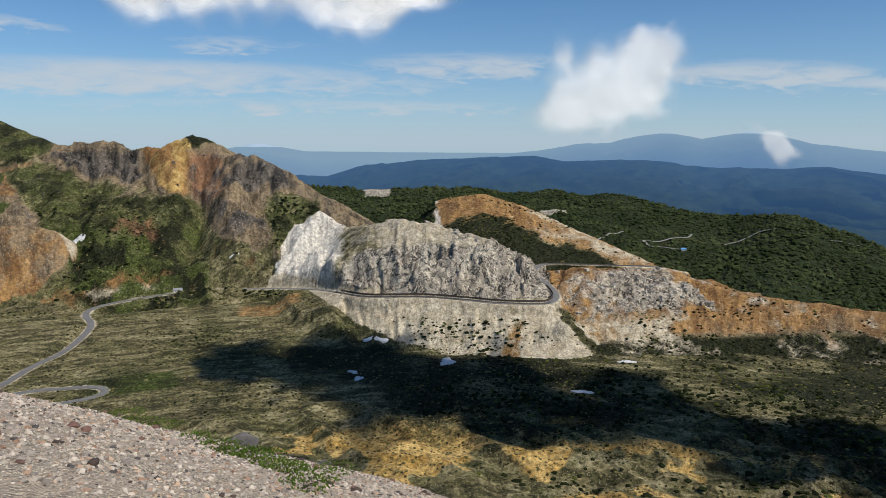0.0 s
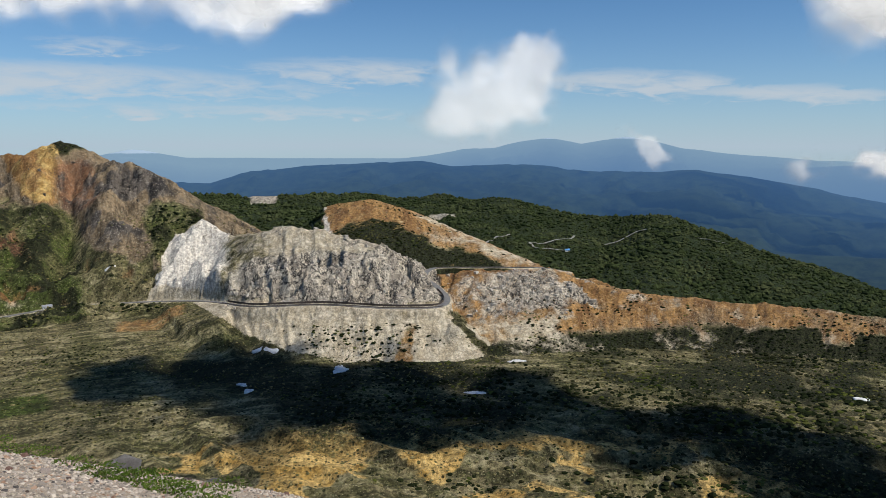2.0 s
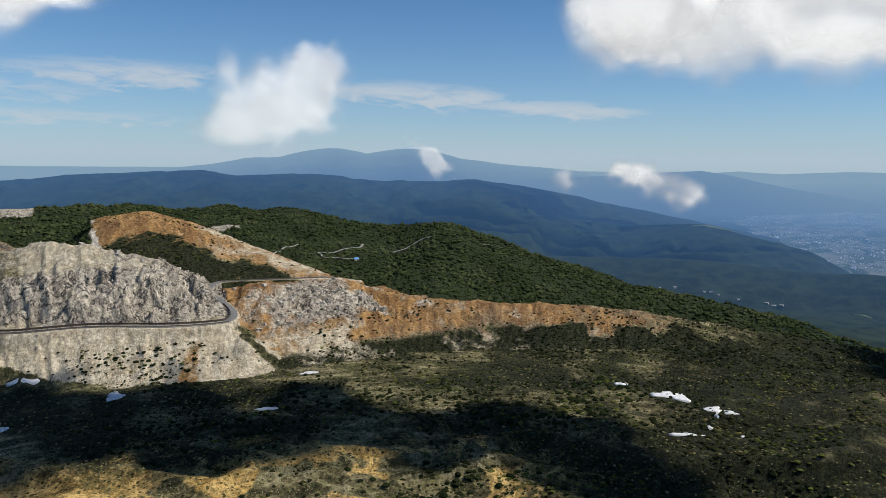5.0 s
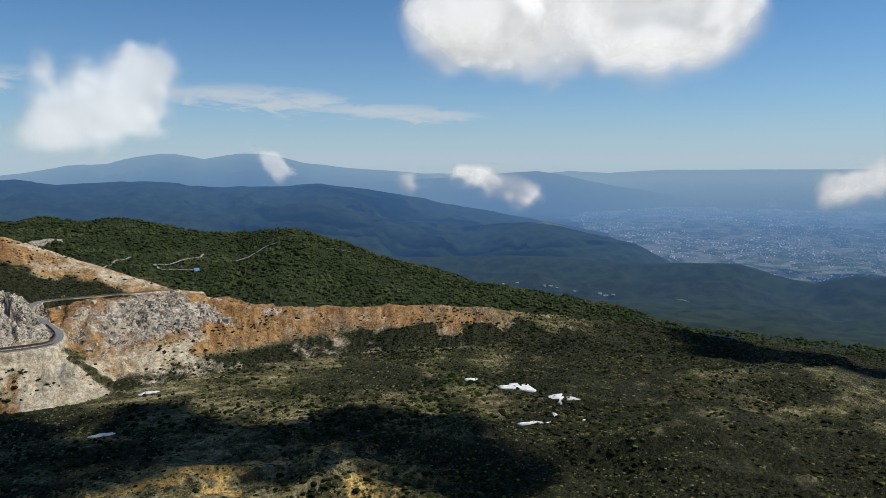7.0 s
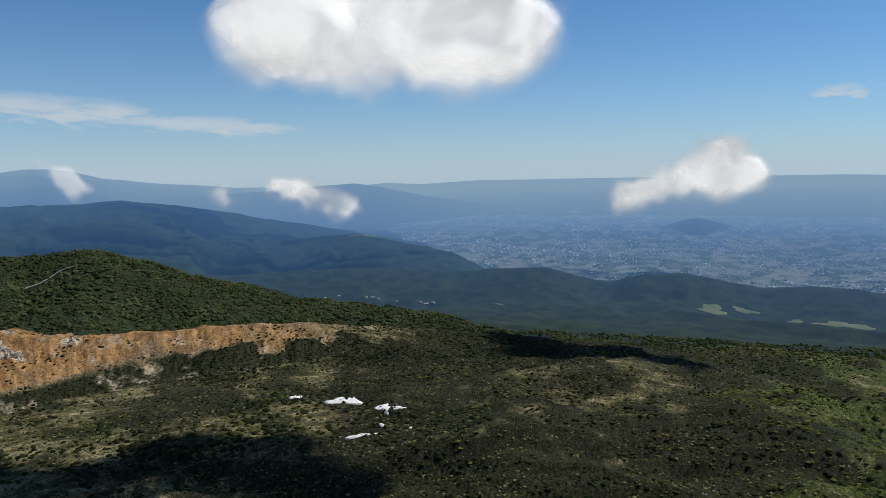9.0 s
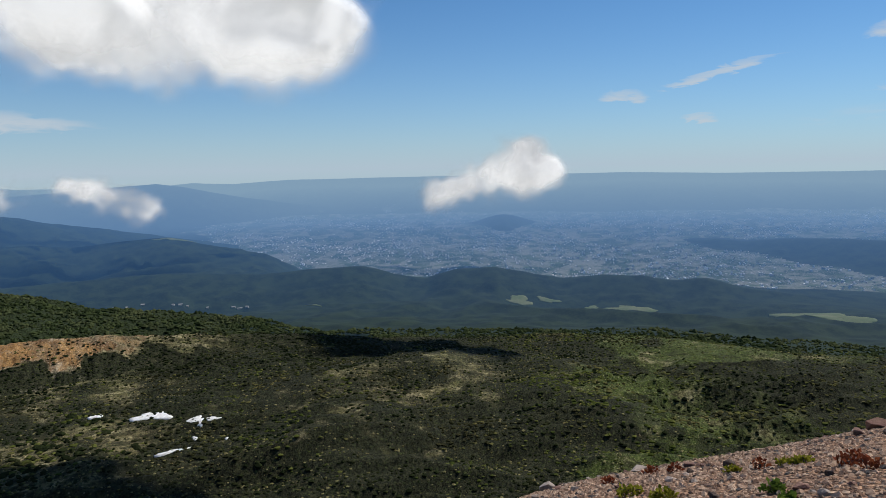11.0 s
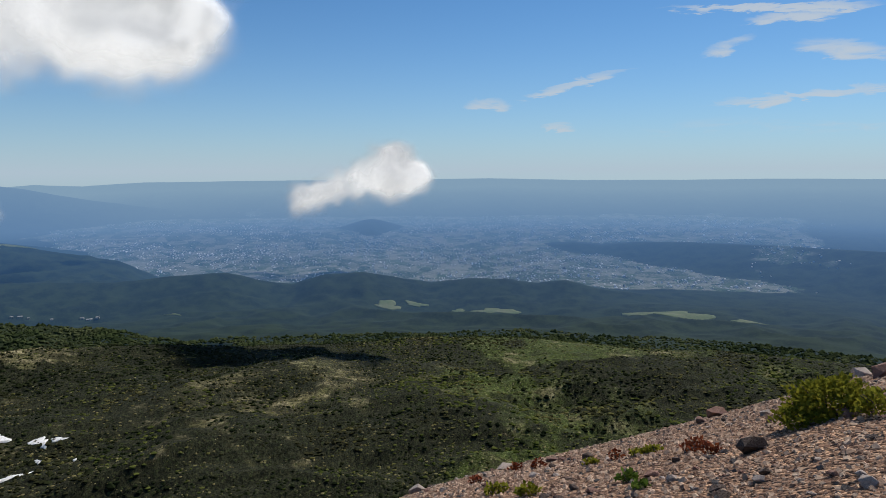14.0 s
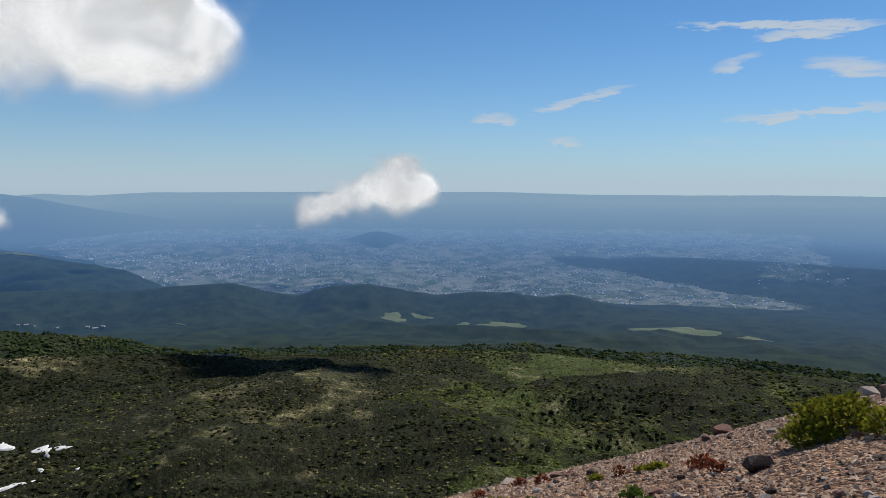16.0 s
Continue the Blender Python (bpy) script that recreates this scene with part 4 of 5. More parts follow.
    back_of_swell = zone(az, r / 40, -64, -47, 21.6, 27.2, 1.2) + zone(az, r / 40, -72, -60, 23.2, 27.2, 1.0)
    # extra dark cover under the cloud shadow, deepening it in the ground colour
    painted_shadow = zone(az, r / 40, -15, 13, 15.8, 21.4, 1.6) * floor
    scrub, green = scrub + 0.42 * painted_shadow, green * (1 - 0.5 * painted_shadow)
    swell_top = step(75, 35, np.abs(r - np.interp(az, [-74, -62, -50], [900, 830, 760])) + 25 * m) * step(-73, -66, az + 3 * n) * step(-46, -52, az + 3 * n)
    scrub = np.clip(scrub + 0.6 * floor * back_of_swell * (1 - swell_top), 0, 1.2) * (1 - 0.3 * swell_top)
    brown, ochre, dark_rock = brown - dark_top, ochre - dark_top, dark_rock - dark_top
    verge = 1 - step(5, 9, road_gap(az0, r) + 2 * m)
    sand, scrub, green = sand + verge * 0.7, scrub * (1 - verge), green * (1 - verge)
    scree = is_in(30) * step(420, 60, r)
    grid = [np.clip(v, 0, 1) for v in (rock, ochre, green, forest, scree, scrub, brown, sand, yellow, dark_rock, white, red_soil)]
    return tuple(np.stack(grid[k:k + 3], -1) for k in (0, 3, 6, 9))


def sheet(name, az, rr, mat, closed, cut=None):
    """A sheet of land over a fan of bearings and distances; cut leaves a sector out."""
    A, R = np.meshgrid(az, rr)
    h, kind = terrain(A, R)
    x, y = -R * np.sin(np.radians(A)), R * np.cos(np.radians(A))
    verts = np.stack([x, y, h], -1).reshape(-1, 3)
    n, c = len(rr), len(az)
    i, j = np.meshgrid(np.arange(n - 1), np.arange(c if closed else c - 1), indexing="ij")
    j2 = (j + 1) % c
    faces = np.stack([i * c + j, i * c + j2, (i + 1) * c + j2, (i + 1) * c + j], -1).reshape(-1, 4)[:, ::-1]
    if cut:
        centre = az[j.ravel()]
        faces = faces[~((centre < cut[0]) & (centre >= cut[1] - 1e-6) & (rr[i.ravel()] >= cut[2] - 1e-6))]
    return mesh_of(name, verts, faces, mat, True), A, R, h, kind


fine_az = np.concatenate([np.arange(-114, -48, 0.15), np.arange(-48, 34, 0.1), np.arange(34, 42, 0.15)])
coarse_az = np.arange(42, 246, 3.0)
ALL_AZ = np.concatenate([fine_az, coarse_az])
ALL_AZ = np.where(ALL_AZ > 180, ALL_AZ - 360, ALL_AZ)
NEAR_R = np.concatenate([np.linspace(-0.05, 3, 12)[:-1], np.geomspace(3, 20, 75)[:-1], np.geomspace(20, 480, 26)[:-1], np.linspace(480, 830, 110)[:-1],
                         np.linspace(830, 1240, 180)[:-1], np.linspace(1240, 1560, 90)[:-1], np.linspace(1560, 2010, 60)])
me, A, R, Hh, K = sheet("ground", ALL_AZ, NEAR_R, GROUND, True, (-50.1, -114.0, 1240.0))
ca, cb, cc, cd = cover_of(A, R, Hh, K)
paint(me, "cover", ca.reshape(-1, 3))
paint(me, "cover_b", cb.reshape(-1, 3))
paint(me, "cover_c", cc.reshape(-1, 3))
paint(me, "cover_d", cd.reshape(-1, 3))
ground = tagged(new("ground", me), "volcanic mountainside of grey rock, ochre soil and scrubby valley floor", "ground", "", "structure")

def town_share(az, r, x, y, kind):
    """How built-up the plain is."""
    near_town = step(2540, 2680, r + 60 * fbm(x, y, 300, 3, 81)) * step(4750, 4500, r) * bump(az, -75, 24, 7) * np.isin(kind, (0,)) * (1 - step(-49, -46, az))
    villages = 0.6 * step(2700, 2900, r) * bump(az, -82, 34, 8) * np.isin(kind, (0, 18, 21)) * step(4600, 4300, r) * step(0.1, 0.4, fbm(x, y, 260, 3, 82))
    return np.clip(near_town + villages, 0, 1)


far_az = np.concatenate([np.arange(-116, 44, 0.25), np.arange(44, 244, 2.0)])
far_az = np.where(far_az > 180, far_az - 360, far_az)
FAR_R = np.concatenate([np.linspace(2010, 2700, 70)[:-1], np.linspace(2700, 4960, 115)])
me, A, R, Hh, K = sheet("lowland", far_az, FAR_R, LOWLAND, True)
X, Y = -R * np.sin(np.radians(A)), R * np.cos(np.radians(A))
town = town_share(A, R, X, Y, K)
snowy = np.isin(K, (17,)) * step(-60, -35, Hh) * 0.9 + np.isin(K, (16,)) * step(36, 50, Hh) * 0.62
paint(me, "cover", np.clip(np.stack([town, snowy, 0 * town], -1), 0, 1).reshape(-1, 3))
# its blue haze is put into the material as emission
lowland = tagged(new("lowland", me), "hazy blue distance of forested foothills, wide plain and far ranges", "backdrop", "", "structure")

# takes the lowland material, painted haze included
slope_az = np.arange(-114.0, -49.95, 0.15)
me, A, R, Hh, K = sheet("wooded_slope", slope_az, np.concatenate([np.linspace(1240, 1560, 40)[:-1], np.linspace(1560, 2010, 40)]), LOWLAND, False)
paint(me, "cover", np.zeros((A.size, 3)))
tagged(new("wooded_slope", me), "wooded mountain slope falling away to the plain", "backdrop", "", "structure")


# ---- the road over the mountainside ----
def ribbon(name, line, width, lift, mat):
    verts, faces = [], []
    for k, p in enumerate(line):
        way = (line[min(k + 1, len(line) - 1)] - line[max(k - 1, 0)])
        side = Vector((way.y, -way.x, 0)).normalized()
        for s, dz in ((-0.5, -0.6), (-0.5, 0.0), (0.0, 0.08), (0.5, 0.0), (0.5, -0.6)):
            q = p + side * (s * width)
            verts.append((q.x, q.y, q.z + lift + dz))
        if k:
            a = 5 * (k - 1)
            faces += [(a + i, a + i + 1, a + i + 6, a + i + 5) for i in range(4)]
    return mesh_of(name, verts, faces, mat)


road = tagged(new("road", ribbon("road", ROAD_LINE, 8.0, 0.35, ASPHALT)), "grey two-lane mountain road crossing the valley and hillside", "road", "", "structure")
road_b = tagged(new("road", ribbon("road", HAIRPIN_LINE, 7.5, 0.35, ASPHALT)), "grey asphalt hairpin bend on the valley floor", "road", "", "structure")


# ---- scrub and trees, scattered ----
def blobs(name, az, r, sizes, tall, mat, rng):
    """Small ragged crowns at the given places, each a dome of jittered corners."""
    h = terrain(az, r)[0]
    base = np.stack([-r * np.sin(np.radians(az)), r * np.cos(np.radians(az)), h], -1)
    n = len(az)
    ang = np.arange(5) * 2 * np.pi / 5
    low = np.stack([0.85 * np.cos(ang), 0.85 * np.sin(ang), np.full(5, -0.25)], -1)
    mid = np.stack([np.cos(ang + 0.6), np.sin(ang + 0.6), np.full(5, 0.45)], -1)
    shape = np.concatenate([low, mid, [[0, 0, 1.0]]])
    tri = [(i, (i + 1) % 5, 5 + i) for i in range(5)] + [((i + 1) % 5, 5 + (i + 1) % 5, 5 + i) for i in range(5)] + [(5 + i, 5 + (i + 1) % 5, 10) for i in range(5)]
    v = shape[None] * (1 + rng.uniform(-0.38, 0.38, (n, 11, 3)))
    turn = rng.uniform(0, 6.28, n)
    c, s = np.cos(turn)[:, None], np.sin(turn)[:, None]
    v = np.stack([v[..., 0] * c - v[..., 1] * s, v[..., 0] * s + v[..., 1] * c, v[..., 2] * tall], -1) * sizes[:, None, None] + base[:, None]
    f = (np.arange(n)[:, None, None] * 11 + np.array(tri)[None]).reshape(-1, 3)
    return new(name, mesh_of(name, v.reshape(-1, 3), f, mat))


def scatter(n, az0, az1, r0, r1, rng):
    return rng.uniform(az0, az1, n), np.sqrt(rng.uniform(r0 * r0, r1 * r1, n))


rng = np.random.default_rng(5)
az, r = scatter(132000, -112, 36, 500, 1540, rng)
h, kind = terrain(az, r)
ca, cb, cc, cd = cover_of(az, r, h, kind)
x, y = -r * np.sin(np.radians(az)), r * np.cos(np.radians(az))
clump = 1.2 * fbm(x, y, 90, 4, 91) + 0.5 * fbm(x, y, 14, 2, 92) - 0.5 * step(0.0, 0.28, fbm(x, y, 150, 4, 77)) * step(-42, -58, az)
want = 0.26 + 0.62 * cb[:, 2] - 0.75 * np.clip(np.maximum(ca[:, 0], ca[:, 1]) + cc[:, 0] + cc[:, 1] + cc[:, 2], 0, 1) + 0.55 * clump + 0.30 * step(-38, -60, az) - 0.1 * step(-12, 8, az)
want = np.where(np.isin(kind, (11,)), want + 0.6 + 0.5 * clump, want)
want = np.where(np.isin(kind, (10,)), want + 0.5 + 0.5 * cb[:, 2], want)
want = np.where(np.isin(kind, (7, 9)) & (h < -228), want + 0.5 + 0.9 * step(-0.05, 0.3, clump) * step(-225, -238, h), want)
want = want + np.where(az < -50, 0.45 * clump, 0) - 0.2 * np.isin(kind, (13,)) * step(-70, -64, az) + 0.3 * step(-68, -76, az)
want = np.where(np.isin(kind, (1, 2, 3, 4)), want - 0.02 + 0.1 * clump, want)
low_fan = zone(az, np.degrees(np.arctan2(h, r)), -12, 6.5, -16.2, -13.9, 0.5) * np.isin(kind, (7, 9))
want = want + low_fan * (0.5 + 1.6 * step(-0.1, 0.25, clump))
grow = (rng.uniform(0, 1, len(az)) < want) & (kind != 30)
for line in (ROAD_LINE, HAIRPIN_LINE):
    for p in line[::2]:
        grow &= np.hypot(x - p.x, y - p.y) > 7
az, r, x, y, kind = az[grow], r[grow], x[grow], y[grow], kind[grow]
bright = rng.uniform(0, 1, len(az)) < np.clip(0.12 + 0.2 * step(5, 10, az) + 0.5 * step(-62, -84, az + 8 * fbm(x, y, 90, 3, 93)) + 0.9 * fbm(x, y, 75, 3, 94), 0, 0.9)
size = (0.7 + 2.2 * rng.uniform(0, 1, len(az)) ** 2) * (1 + 0.5 * fbm(x, y, 100, 2, 95)) * (1 - 0.45 * step(-4, 6, az)) * np.where(np.isin(kind, (10, 11)), 0.8, 1.0) * np.where(np.isin(kind, (1, 2, 3, 4)), 2.1, 1.0)
tagged(blobs("dwarf_pine_scrub", az[~bright], r[~bright], size[~bright], 0.75, PINE, rng), "dark green dwarf pine scrub scattered over the valley", "shrubs", "", "stuff")
tagged(blobs("bright_scrub", az[bright], r[bright], size[bright] * 0.9, 0.6, BAMBOO, rng), "bright green low shrubs on the open slope", "shrubs", "", "stuff")
az, r = scatter(42000, -112, 32, 500, 1420, rng)
h, kind = terrain(az, r)
x, y = -r * np.sin(np.radians(az)), r * np.cos(np.radians(az))
tufted = (rng.uniform(0, 1, len(az)) < 0.55 + 1.2 * fbm(x, y, 70, 4, 98) - 0.35 * step(-74, -82, az)) & (np.isin(kind, (0, 12, 13)) | (np.isin(kind, (1, 2, 3, 4, 5)) & (h < -115))) & (road_gap(az, r) > 7)
az, r = az[tufted], r[tufted]
tagged(blobs("dry_tufts", az, r, (0.4 + 1.3 * rng.uniform(0, 1, len(az)) ** 2) * np.where(r > 1130, 1.5, 1.0), 0.8, TUFT, rng), "pale dry grass tufts and low olive shrubs", "shrubs", "", "stuff")

az, r = scatter(37000, -64, 16, 1180, 1960, rng)
h, kind = terrain(az, r)
ca, cb, cc, cd = cover_of(az, r, h, kind)
front = r < np.interp(az, [q[0] for q in sorted(FOREST)], [q[1] for q in sorted(FOREST)]) + 25
keep = (np.isin(kind, (14, 0, 12)) & (rng.uniform(0, 1, len(az)) < np.clip(cb[:, 0] + 0.4, 0, 1)) & front & (ca[:, 0] < 0.4))
az, r = az[keep], r[keep]
az2, r2 = scatter(15000, -113, -49, 1170, 1640, rng)
thin = rng.uniform(0, 1, len(az2)) < 0.75
az, r = np.concatenate([az, az2[thin]]), np.concatenate([r, r2[thin]])
tagged(blobs("forest_trees", az, r, (1.4 + 4.6 * rng.uniform(0, 1, len(az)) ** 2.6) * (1 + 0.5 * fbm(-r * np.sin(np.radians(az)), r * np.cos(np.radians(az)), 60, 3, 96)), 1.0, BROADLEAF, rng), "dense dark green mountain forest covering the ridge", "trees", "", "stuff")


# ---- broken rock on the crags ----
def boulders(name, az, r, sizes, mat, rng):
    """Angular blocks, each a box with its corners knocked about, half sunk in the slope."""
    h = terrain(az, r)[0]
    n = len(az)
    base = np.stack([-r * np.sin(np.radians(az)), r * np.cos(np.radians(az)), h], -1)
    cube = np.array([(-1, -1, -1), (1, -1, -1), (1, 1, -1), (-1, 1, -1), (-1, -1, 1), (1, -1, 1), (1, 1, 1), (-1, 1, 1)]) * 0.5
    v = cube[None] * (1 + rng.uniform(-0.55, 0.35, (n, 8, 3))) * rng.uniform(0.6, 1.3, (n, 1, 3))
    turn, lean = rng.uniform(0, 6.28, n), rng.uniform(-0.5, 0.5, n)
    c, s = np.cos(lean)[:, None], np.sin(lean)[:, None]
    v = np.stack([v[..., 0], v[..., 1] * c - v[..., 2] * s, v[..., 1] * s + v[..., 2] * c], -1)
    c, s = np.cos(turn)[:, None], np.sin(turn)[:, None]
    v = np.stack([v[..., 0] * c - v[..., 1] * s, v[..., 0] * s + v[..., 1] * c, v[..., 2]], -1) * sizes[:, None, None] + base[:, None]
    f = (np.arange(n)[:, None, None] * 8 + np.array([(4, 5, 6, 7), (0, 1, 5, 4), (1, 2, 6, 5), (2, 3, 7, 6), (3, 0, 4, 7)])[None]).reshape(-1, 4)
    return new(name, mesh_of(name, v.reshape(-1, 3), f, mat))


CRAG = plain("grey_andesite_crag", (0.50, 0.455, 0.38), (0.30, 0.27, 0.225), 0.35, 0.95, 0.3, False, 0.35)
LAVA = plain("dark_lava_cliff", (0.14, 0.115, 0.09), (0.06, 0.052, 0.044), 0.3, 0.95, 0.3, False, 0.5)
rng = np.random.default_rng(14)
for a0, a1, r0, r1, count, which, name, mat, label in (
        (-9, 10, 900, 1240, 9000, 0, "crag_rocks", CRAG, "broken pale grey andesite blocks covering the hill"),
        (12, 30, 1300, 1720, 8000, 1, "cliff_rocks", LAVA, "dark broken lava blocks in the mountain cliff"),
        (-21, -9, 930, 1060, 1800, 2, "ridge_rocks", CRAG, "pale grey rock lumps on the shoulder of the ridge")):
    az, r = scatter(count, a0, a1, r0, r1, rng)
    h, kind = terrain(az, r)
    m = fbm(-r * np.sin(np.radians(az)), r * np.cos(np.radians(az)), 38, 4, 72)
    share = crag_share(az, np.degrees(np.arctan2(h, r)), kind, m)[which]
    lie = (rng.uniform(0, 1, count) < 0.7 * share * step(-0.1, 0.35, m) + 0.02 * (share > -1) * np.isin(kind, ((7, 8), (1, 2, 3, 4), (11,))[which])) & (road_gap(az, r) > 8)
    az, r = az[lie], r[lie]
    tagged(boulders(name, az, r, 0.9 + 4.2 * rng.uniform(0, 1, len(az)) ** 2.5, mat, rng), label, "rocks", "", "stuff")


# ---- clouds ----
def cloud(label, az, el, r, half_w, half_h, balls, seed, mat, thick=0.7, flat=False, n=110):
    """A puffy body of vapour: a field of balls broken by noise, swollen to both sides and thinning out at its rim."""
    w, hgt = r * math.tan(radians(half_w)), r * math.tan(radians(half_h))
    m = max(24, int(n * hgt / w))
    u, v = np.meshgrid(np.linspace(-1.4, 1.4, n), np.linspace(-1.5, 1.5, m))
    f = np.full(u.shape, -0.35)
    u0, v0 = u, v
    u = u + 0.2 * fbm(u0 * w, v0 * hgt, w * 0.5, 4, seed + 3, 0.5)
    v = v + 0.2 * w / hgt * fbm(u0 * w, v0 * hgt, w * 0.4, 4, seed + 5, 0.5)
    for bu, bv, br in balls:
        d2 = ((u - bu) ** 2 + ((v - bv) * hgt / w * 1.25) ** 2) / (br * (1.0 if flat else 0.85)) ** 2
        f = f + np.exp(-1.25 * d2)
    u, v = u0, v0
    f = f + 0.7 * fbm(u * w, v * hgt, w * 0.4, 5, seed, 0.58)
    f = np.minimum(f, 2.5 * np.minimum(1.38 - np.abs(u), 1.48 - np.abs(v)))
    puff = fbm(u * w, v * hgt, w * 0.4, 2, seed + 9, 0.4)
    depth = thick * w * 0.5 * np.sqrt(np.clip(f, 0, 1.4)) * (1 + 0.35 * puff)
    idx = np.arange(u.size).reshape(u.shape)
    inside = f > 0
    quad = inside[:-1, :-1] | inside[1:, :-1] | inside[:-1, 1:] | inside[1:, 1:]
    a, b, c, d = (idx[s][quad] for s in ((slice(None, -1), slice(None, -1)), (slice(None, -1), slice(1, None)), (slice(1, None), slice(1, None)), (slice(1, None), slice(None, -1))))
    front = np.stack([a, b, c, d], -1)
    shells = (1.0, -1.0) if flat else (1.0, 0.55, -0.55, -1.0)
    verts = np.concatenate([np.stack([u * w, v * hgt, k * depth], -1).reshape(-1, 3) for k in shells])
    faces = np.concatenate([(front if k > 0 else front[:, ::-1]) + i * u.size for i, k in enumerate(shells)])
    used = np.unique(faces)
    back = np.full(len(verts), -1)
    back[used] = np.arange(len(used))
    me = mesh_of("cloud", verts[used], back[faces], mat, True)
    at = me.attributes.new("vapour", "FLOAT", "POINT")
    at.data.foreach_set("value", np.clip(np.tile(f.ravel(), len(shells))[used], 0, 1.5).astype(np.float32))
    ob = new("cloud", me)
    p = bearing(az, r, r * math.tan(radians(el)))
    ob.matrix_world = Matrix.Translation(p) @ (pose(0, 0, 0, 0, 0, az) if flat else pose(0, 0, 0, 90, 0, az))
    return tagged(ob, label, "cloud", "clouds")


cloud("broad white cumulus cloud with a grey base", 13, 11.7, 3300, 15, 4.1, [(-0.6, 0.1, 0.35), (-0.2, 0.1, 0.45), (0.2, -0.05, 0.45), (0.55, 0.1, 0.4), (0.85, 0.25, 0.25)], 3, VAPOUR)
cloud("ragged white cumulus puff with grey edges", -12, 4.6, 3000, 7.4, 4.6, [(-0.1, 0.15, 0.75), (0.2, -0.3, 0.65), (-0.4, -0.4, 0.55), (0.5, 0.4, 0.45), (0.5, -0.1, 0.5)], 12, SOFT_VAPOUR)
cloud("thin torn cloud drifting before the mountain", -24.3, 0.2, 3000, 4.2, 2.5, [(0.35, -0.6, 0.4), (0.0, 0.0, 0.3), (-0.4, 0.5, 0.45), (0.1, -0.2, 0.45)], 23, THIN_VAPOUR)
cloud("large bright cumulus cloud with a shaded middle", -46.5, 9.7, 3000, 15.6, 6.0, [(-0.66, 0.0, 0.40), (-0.25, -0.2, 0.46), (0.25, -0.28, 0.44), (0.68, 0.05, 0.42), (-0.3, 0.6, 0.5), (0.35, 0.6, 0.5)], 31, VAPOUR)
cloud("small white cloud hanging over the dark foothills", -39, -1.7, 3000, 7.6, 2.9, [(-0.6, -0.1, 0.32), (-0.1, 0.0, 0.36), (0.3, -0.05, 0.42), (0.7, -0.4, 0.32)], 47, VAPOUR)
cloud("bright white cumulus puff floating above the town", -68.4, -0.4, 2900, 8.0, 4.6, [(-0.55, -0.35, 0.42), (-0.1, -0.2, 0.5), (0.35, -0.1, 0.48), (0.42, 0.5, 0.32), (0.68, -0.3, 0.36)], 58, VAPOUR)


def shade_cloud(az, r, ground_z, half_w, half_d, balls, seed, up=430.0):
    """A cloud overhead, up the sun's way from the land that lies in its shade."""
    p = bearing(az, r, ground_z) + sun_way * ((up - ground_z) / sun_way.z)
    far = math.hypot(p.x, p.y)
    return cloud("grey-bottomed cloud drifting high over the valley", math.degrees(math.atan2(-p.x, p.y)), math.degrees(math.atan2(p.z, far)), far,
                 math.degrees(math.atan2(half_w, far)), math.degrees(math.atan2(half_d, far)), balls, seed, DENSE_VAPOUR, 0.3, True, 60)


shade_cloud(12.3, 800, -250, 112, 120, [(-0.45, -0.2, 0.6), (0.35, 0.1, 0.7)], 71)
shade_cloud(4.5, 755, -250, 170, 185, [(-0.35, 0.1, 0.75), (0.35, 0.0, 0.75)], 76)
shade_cloud(-5.0, 700, -250, 160, 140, [(-0.4, 0.1, 0.65), (0.35, -0.1, 0.65)], 88)
shade_cloud(-18, 672, -250, 140, 62, [(-0.5, 0.2, 0.55), (0.1, 0, 0.5), (0.6, -0.1, 0.5)], 80)
shade_cloud(-35, 618, -250, 138, 108, [(-0.5, 0.1, 0.55), (0, 0, 0.6), (0.5, 0.05, 0.55)], 82)
shade_cloud(-63.5, 1015, -258, 170, 112, [(-0.5, 0, 0.45), (0, 0, 0.5), (0.5, 0, 0.45)], 93)


